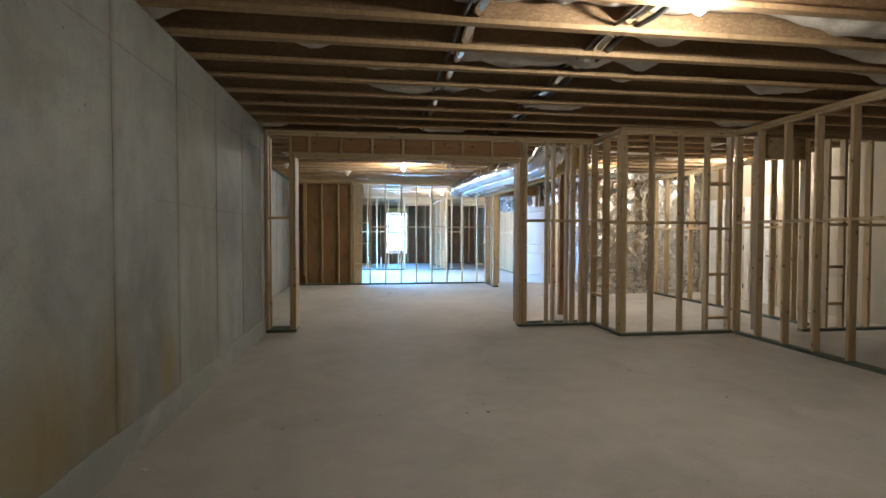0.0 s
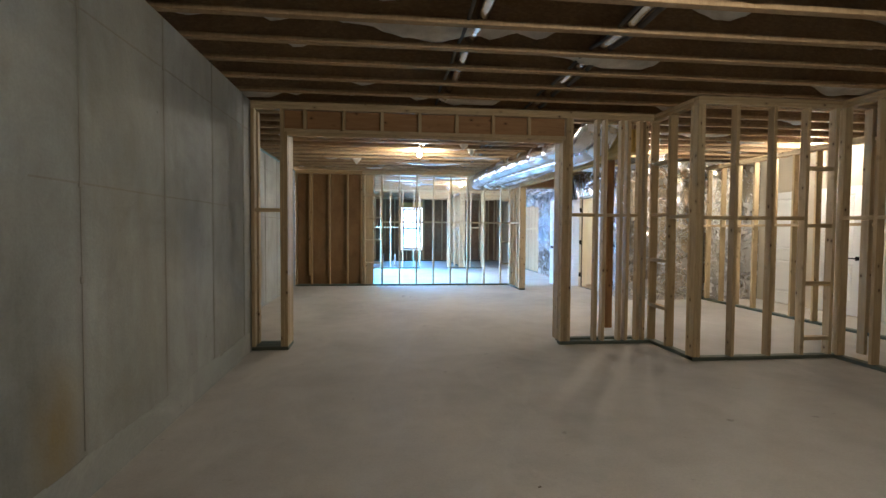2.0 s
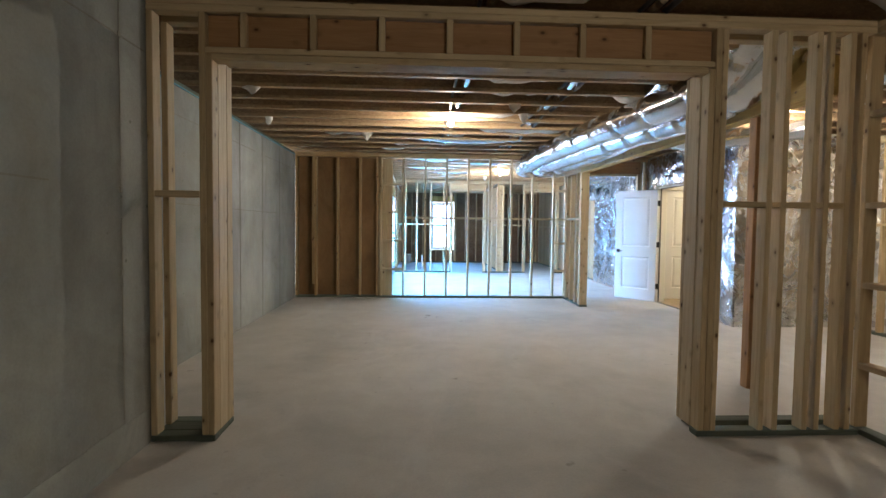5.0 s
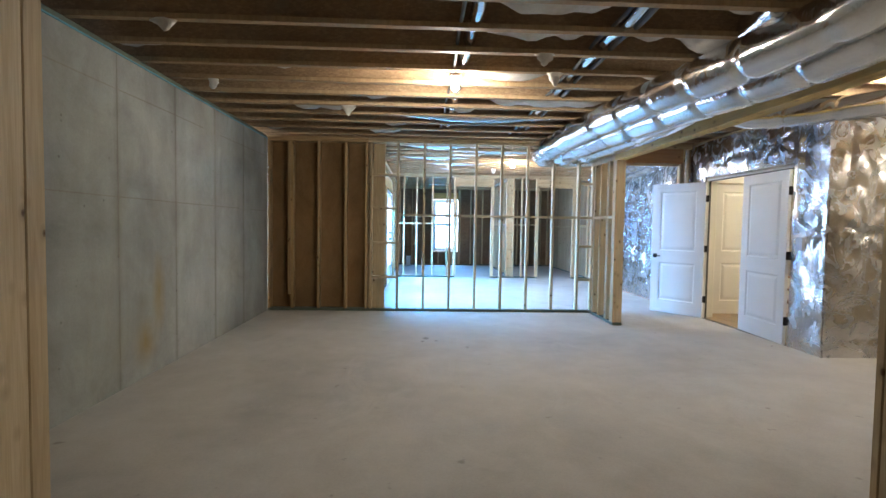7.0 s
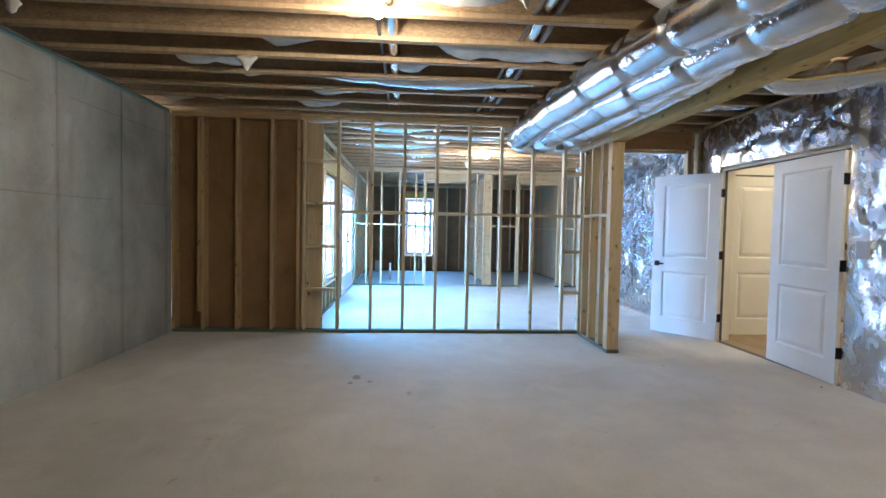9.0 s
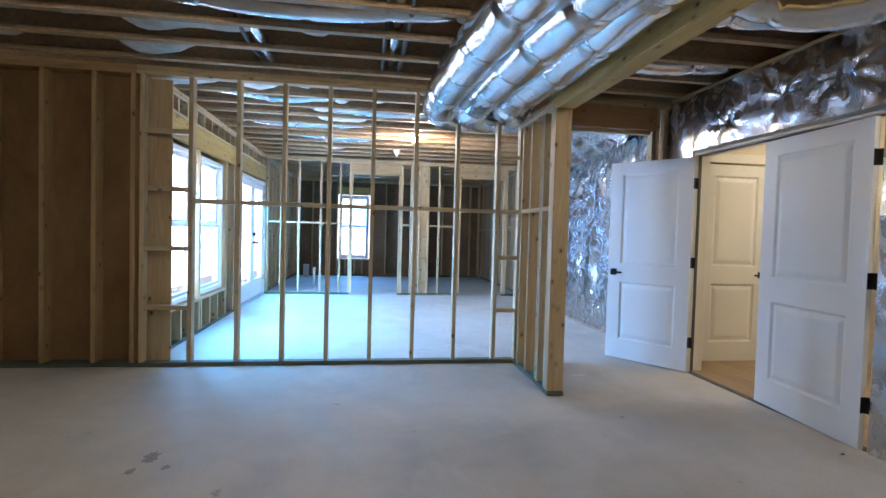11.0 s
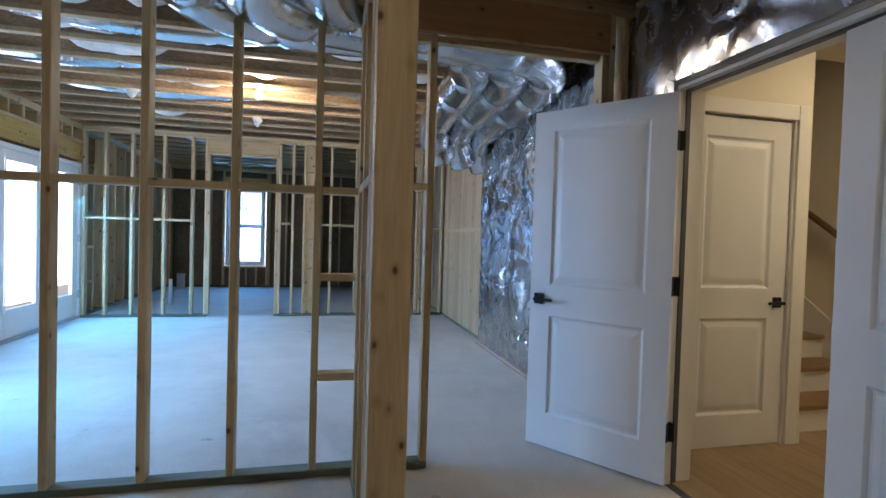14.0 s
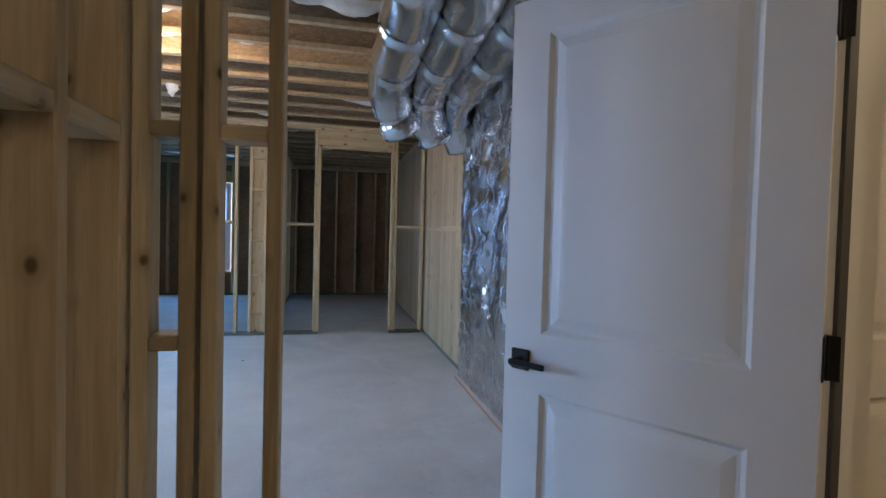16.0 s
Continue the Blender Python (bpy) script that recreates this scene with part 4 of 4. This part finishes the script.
rail = thing("handrail", "dark stained wooden stair handrail on the wall", "handrail")
part("rail", tube(smooth_path([(7.03, 13.25, 0.73), (7.03, 15.2, 2.1), (7.03, 17.1, 3.43)], 0.2), 0.026, 12), RAILWOOD, rail, smooth=True)
for y in (13.95, 15.4, 16.8):
    z = 1.08 + (y - 13.75) * 0.70 - 0.03
    part("bracket", tube([(7.03, y, z), (7.06, y, z - 0.05), (7.099, y, z - 0.06)], 0.008, 8), BLACK, rail)


def flex_duct(name, points, radius, label, seed, gap=0.62):
    """An insulated duct in a crinkled silver jacket, pinched where it is strapped."""
    path = smooth_path(points, 0.028)
    run = [0.0]
    for a, b in zip(path, path[1:]):
        run.append(run[-1] + (b - a).length)

    def wob(i, q):
        s = run[i]
        ph = abs(((s + seed * 0.2 + 0.06 * math.sin(s * 2.3 + seed)) / gap) % 1.0 - 0.5) * 2
        pinch = 1.03 - 0.17 * (max(0.0, ph - 0.78) / 0.22) ** 1.6
        return pinch * (1 + 0.045 * noise.noise((math.cos(q) * 1.6, math.sin(q) * 1.6, s * 2.6 + seed)) + 0.018 * noise.noise((math.cos(q) * 4.5, math.sin(q) * 4.5, s * 3.5 + seed)) + 0.02 * abs(noise.noise((math.cos(q) * 3, math.sin(q) * 3, s * 16 + seed))))
    d = thing(name, label, "duct", "silver ducts")
    part("jacket", tube(path, radius, 36, wob), DUCTFOIL, d, smooth=True)
    k = (1 - (seed * 0.2 / gap) % 1.0) * gap
    while k < run[-1]:
        i = min(range(len(run)), key=lambda j: abs(run[j] - k))
        j = min(i + 1, len(path) - 1)
        if j > i:
            part("strap", tube([path[i], path[i] + (path[j] - path[i]).normalized() * 0.03], radius * 0.87, 26), GALV, d, "silver tape band")
        k += gap
    return d


DUCTS = (
    [(3.02, 7.9, 2.84), (2.99, 8.3, 2.62), (2.94, 8.8, 2.52), (2.70, 10.4, 2.50), (2.54, 12.0, 2.49), (2.46, 13.2, 2.46), (2.52, 13.75, 2.43), (2.95, 14.1, 2.48)],
    [(3.2, 7.85, 2.74), (3.17, 8.2, 2.52), (3.12, 8.8, 2.42), (2.98, 10.4, 2.43), (2.82, 12.0, 2.44), (2.76, 13.2, 2.44), (2.82, 13.7, 2.42), (3.3, 14.05, 2.49)],
    [(2.9, 9.0, 2.78), (3.02, 9.8, 2.66), (3.11, 10.6, 2.47), (3.10, 12.0, 2.44), (3.07, 13.1, 2.46), (3.16, 13.65, 2.46), (3.6, 14.0, 2.52)],
)
for i, run in enumerate(DUCTS):
    xe, ye = 4.20 + 0.31 * i, 16.15 + 0.22 * i
    flex_duct("flexible_duct", run + [(xe - 0.35, 14.28 + 0.02 * i, 2.54), (xe - 0.05, 14.7, 2.53), (xe, 15.3, 2.50), (xe, ye - 0.35, 2.46), (xe + 0.01, ye, 2.40), (xe + 0.06, ye + 0.2, 2.28), (xe + 0.16, ye + 0.3, 2.12)],
              0.155, "thick crinkled silver flexible duct below the joists", i + 1, 0.55)
for i, y in enumerate((11.9, 12.9)):
    flex_duct("branch_duct", [(3.6, y, 2.78), (4.2, y + 0.05, 2.76), (4.85, y, 2.8)], 0.1, "small silver duct in a joist bay", 7 + i, 0.5)
flex_duct("branch_duct", [(5.2, 10.2, 2.55), (4.7, 10.9, 2.55), (4.3, 11.5, 2.6), (3.9, 11.7, 2.78)], 0.12, "silver duct slung under the joists", 11, 0.5)
for i, (x0, x1, y) in enumerate(((0.3, 2.4, 12.38), (-0.1, 1.9, 16.07), (0.4, 2.4, 17.0), (0.2, 1.6, 14.7), (1.0, 3.0, 15.15))):
    flex_duct("branch_duct", [(x0, y, 2.80), ((x0 + x1) / 2, y + 0.04, 2.74), (x1, y, 2.80)], 0.085, "small silver duct in a joist bay", 14 + i, 0.55)


def bulb(x, y, z, lit=BULB, label="lit bare bulb in a plain ceiling holder"):
    b = thing("bare_bulb", label, "ceiling lamp", "bare bulbs", at=(x, y, z))
    bm = bmesh.new()
    lathe(bm, [(0.0, -0.075), (0.014, -0.073), (0.025, -0.062), (0.031, -0.045), (0.028, -0.028), (0.018, -0.008), (0.0135, 0.004), (0.0, 0.006)], n=16)
    part("glass", bm, lit, b, "glowing glass bulb", smooth=True)
    bm = bmesh.new()
    lathe(bm, [(0.0, 0.0), (0.0205, 0.0), (0.022, 0.03), (0.055, 0.042), (0.058, 0.06), (0.0, 0.061)], n=20)
    part("holder", bm, PVC, b, "white lamp holder")
    return b


bulb(2.15, 3.30, 2.635, WEAKBULB)
bulb(0.92, 10.58, 2.635)
bulb(2.48, 16.28, 2.635, BRIGHTBULB)
bulb(4.63, 9.94, 2.635)
bulb(6.9, 9.0, 2.635, WEAKBULB)
hl = thing("ceiling_light", "round glowing ceiling light in the hall", "ceiling lamp", at=(6.45, 12.7, 2.61))
bm = bmesh.new()
lathe(bm, [(0.0, -0.07), (0.08, -0.06), (0.13, -0.035), (0.15, -0.004), (0.0, -0.003)], n=24)
part("diffuser", bm, HALLGLOW, hl, "glowing diffuser", smooth=True)

# unseen copy added as fill, for the light that falls from upstairs
h2 = copy_thing(hl, pose(6.6, 14.9, 5.0))
h2["label"] = "unseen glowing disc added over the stairs to brighten the stairwell"

# cable bundles and small pipes through the joists
for i, (x, r, m) in enumerate(((0.89, 0.014, CABLE), (0.98, 0.052, DUCTFOIL), (1.93, 0.014, CABLE), (2.09, 0.02, CABLE), (2.01, 0.05, DUCTFOIL))):
    pts = [(x + 0.02 * noise.noise((y * 0.7, i, 1)), y, (2.77 if m is DUCTFOIL else 2.735) + 0.02 * noise.noise((y, i, 5)) - (0.022 if int(y * 2.1) % 2 else 0)) for y in [Y0 + 0.4 + 0.23 * k for k in range(74)]]
    c = thing("pipe" if m is DUCTFOIL else "cable", "thin silver pipe run through the joists" if m is DUCTFOIL else "dark cable run through the joists", "pipe" if m is DUCTFOIL else "cable")
    part("run", tube(smooth_path(pts, 0.12), r, 8), m, c, smooth=True)

pv = thing("floor_pipe", "short white pipe stub rising from the slab", "pipe")
part("stub", lathe(bmesh.new(), [(0.0, 0), (0.03, 0), (0.03, 0.42), (0.0, 0.42)], pose(0.68, 20.27, 0), 14), PVC, pv, smooth=True)
vb = thing("floor_box", "small white plastic box standing by the outer wall", "box")
solid("box", PVC, vb, 0.14, 0.28, 22.75, 22.87, 0.0, 0.30, 0.006)
solid("cap", PVC, vb, 0.13, 0.29, 22.74, 22.88, 0.30, 0.315, 0.004)
sw = thing("switch_box", "grey plastic switch box on a stud", "switch box")
solid("box", PLASTIC, sw, WX - 0.01, WX + 0.03, 16.73, 16.80, 1.12, 1.24, 0.004)
tb = thing("thermostat_box", "grey box on the foil wall beside the door", "switch box")
solid("box", PLASTIC, tb, FX - 0.085, FX - 0.02, 11.28, 11.38, 1.12, 1.27, 0.004)

# white doors of the further room
for i, y in enumerate((9.95, 8.85)):
    dd = panel_door("door_4", 0.80, "white two-panel interior door, closed", "doors of the further room")
    dd["kind"] = "structure"
    dd.matrix_basis = pose(7.60, y + 0.8, 0.012, 0, 0, -90)


def chip(x, y, size, seed, material, label, name="debris_chip"):
    """A small irregular scrap on the slab."""
    bm = bmesh.new()
    n = 9
    ring = [(size * (0.7 + 0.5 * noise.noise((math.cos(q) * 2, math.sin(q) * 2, seed))), q) for q in (2 * math.pi * k / n for k in range(n))]
    lo = [bm.verts.new((x + r * math.cos(q), y + 0.6 * r * math.sin(q), 0.0005)) for r, q in ring]
    hi = [bm.verts.new((x + 0.8 * r * math.cos(q), y + 0.5 * r * math.sin(q), 0.0005 + size * 0.2)) for r, q in ring]
    bm.faces.new(hi)
    for k in range(n):
        bm.faces.new((lo[k], lo[(k + 1) % n], hi[(k + 1) % n], hi[k]))
    bmesh.ops.recalc_face_normals(bm, faces=bm.faces)
    return tagged(part(name, bm, material), label, "debris", "scraps on the floor")


DARKCHIP = wood("dirty_scrap", (0.16, 0.13, 0.10), (0.09, 0.07, 0.05), False)
for i, (x, y, r) in enumerate(((1.13, 4.18, 0.022), (0.97, 4.18, 0.014), (1.13, 4.35, 0.018), (3.10, 4.25, 0.016), (4.70, 11.53, 0.02), (2.98, 17.68, 0.02))):
    chip(x, y, r, i + 1.5, DARKCHIP, "small dark dirty scrap on the slab")
for i, (x, y, r) in enumerate(((-0.95, 3.55, 0.03), (4.82, 15.76, 0.02), (4.85, 16.3, 0.015), (4.70, 15.2, 0.016))):
    chip(x, y, r, i + 7.5, PVC, "small pale plaster crumb on the slab")


def patch(x, y, w, l, seed, material, label):
    """A thin dried spill or smear on the slab."""
    bm = bmesh.new()
    n = 28
    ring = [bm.verts.new((x + w * k * math.cos(q), y + l * k * math.sin(q), 0.0012)) for q, k in ((q, 0.7 + 0.6 * noise.noise((math.cos(q) * 2.5, math.sin(q) * 2.5, seed))) for q in (2 * math.pi * i / n for i in range(n)))]
    bm.faces.new(ring)
    return tagged(part("floor_stain", bm, material), label, "stain", kind="structure")


STAIN = concrete("stained_concrete", (0.30, 0.28, 0.255), True)
SMEAR = concrete("plaster_smear", (0.66, 0.64, 0.61), True)
patch(0.70, 11.83, 0.05, 0.09, 1, STAIN, "small dark stain on the slab")
patch(0.66, 11.67, 0.03, 0.05, 2, STAIN, "small dark stain on the slab")
patch(0.82, 11.70, 0.03, 0.04, 3, STAIN, "small dark stain on the slab")
patch(3.77, 13.26, 0.10, 0.03, 4, SMEAR, "pale plaster smear on the slab")
patch(4.02, 13.24, 0.03, 0.02, 5, SMEAR, "pale plaster smear on the slab")
line = tagged(part("chalk_line", box(4.935, 4.95, 14.4, 16.85, 0.0005, 0.004), paint("orange_line", (0.55, 0.25, 0.14), 0.8)), "faint orange marking line on the slab", "marking")


def tuft(x, y, drop, seed):
    """A torn scrap of batt that hangs from a joist."""
    bm = bmesh.new()
    rings = []
    for i in range(7):
        u = i / 6
        r = 0.042 * (1 - u) ** 0.8 * (1 + 0.6 * noise.noise((u * 5, seed, 3))) + 0.003
        rings.append([bm.verts.new((x + r * 1.7 * math.cos(q) * (1 + 0.5 * noise.noise((q, u * 3, seed))), y + r * 0.8 * math.sin(q) + 0.02 * noise.noise((u * 4, seed, 1)), 2.676 - drop * u)) for q in (2 * math.pi * k / 9 for k in range(9))])
    for a, b in zip(rings, rings[1:]):
        for k in range(9):
            bm.faces.new((a[k], a[(k + 1) % 9], b[(k + 1) % 9], b[k]))
    return tagged(part("torn_batt", bm, BATT, smooth=True), "torn scrap of pale insulation hanging from a joist", "insulation", "torn insulation scraps")


for i, (x, y, d) in enumerate(((1.57, 9.99, 0.09), (1.78, 10.18, 0.12), (-0.21, 11.55, 0.12), (-1.34, 11.0, 0.10), (-1.10, 9.24, 0.08), (2.3, 17.6, 0.12), (1.2, 16.6, 0.1))):
    tuft(x, min(JOISTS, key=lambda k: abs(k - y)), d, i + 0.5)
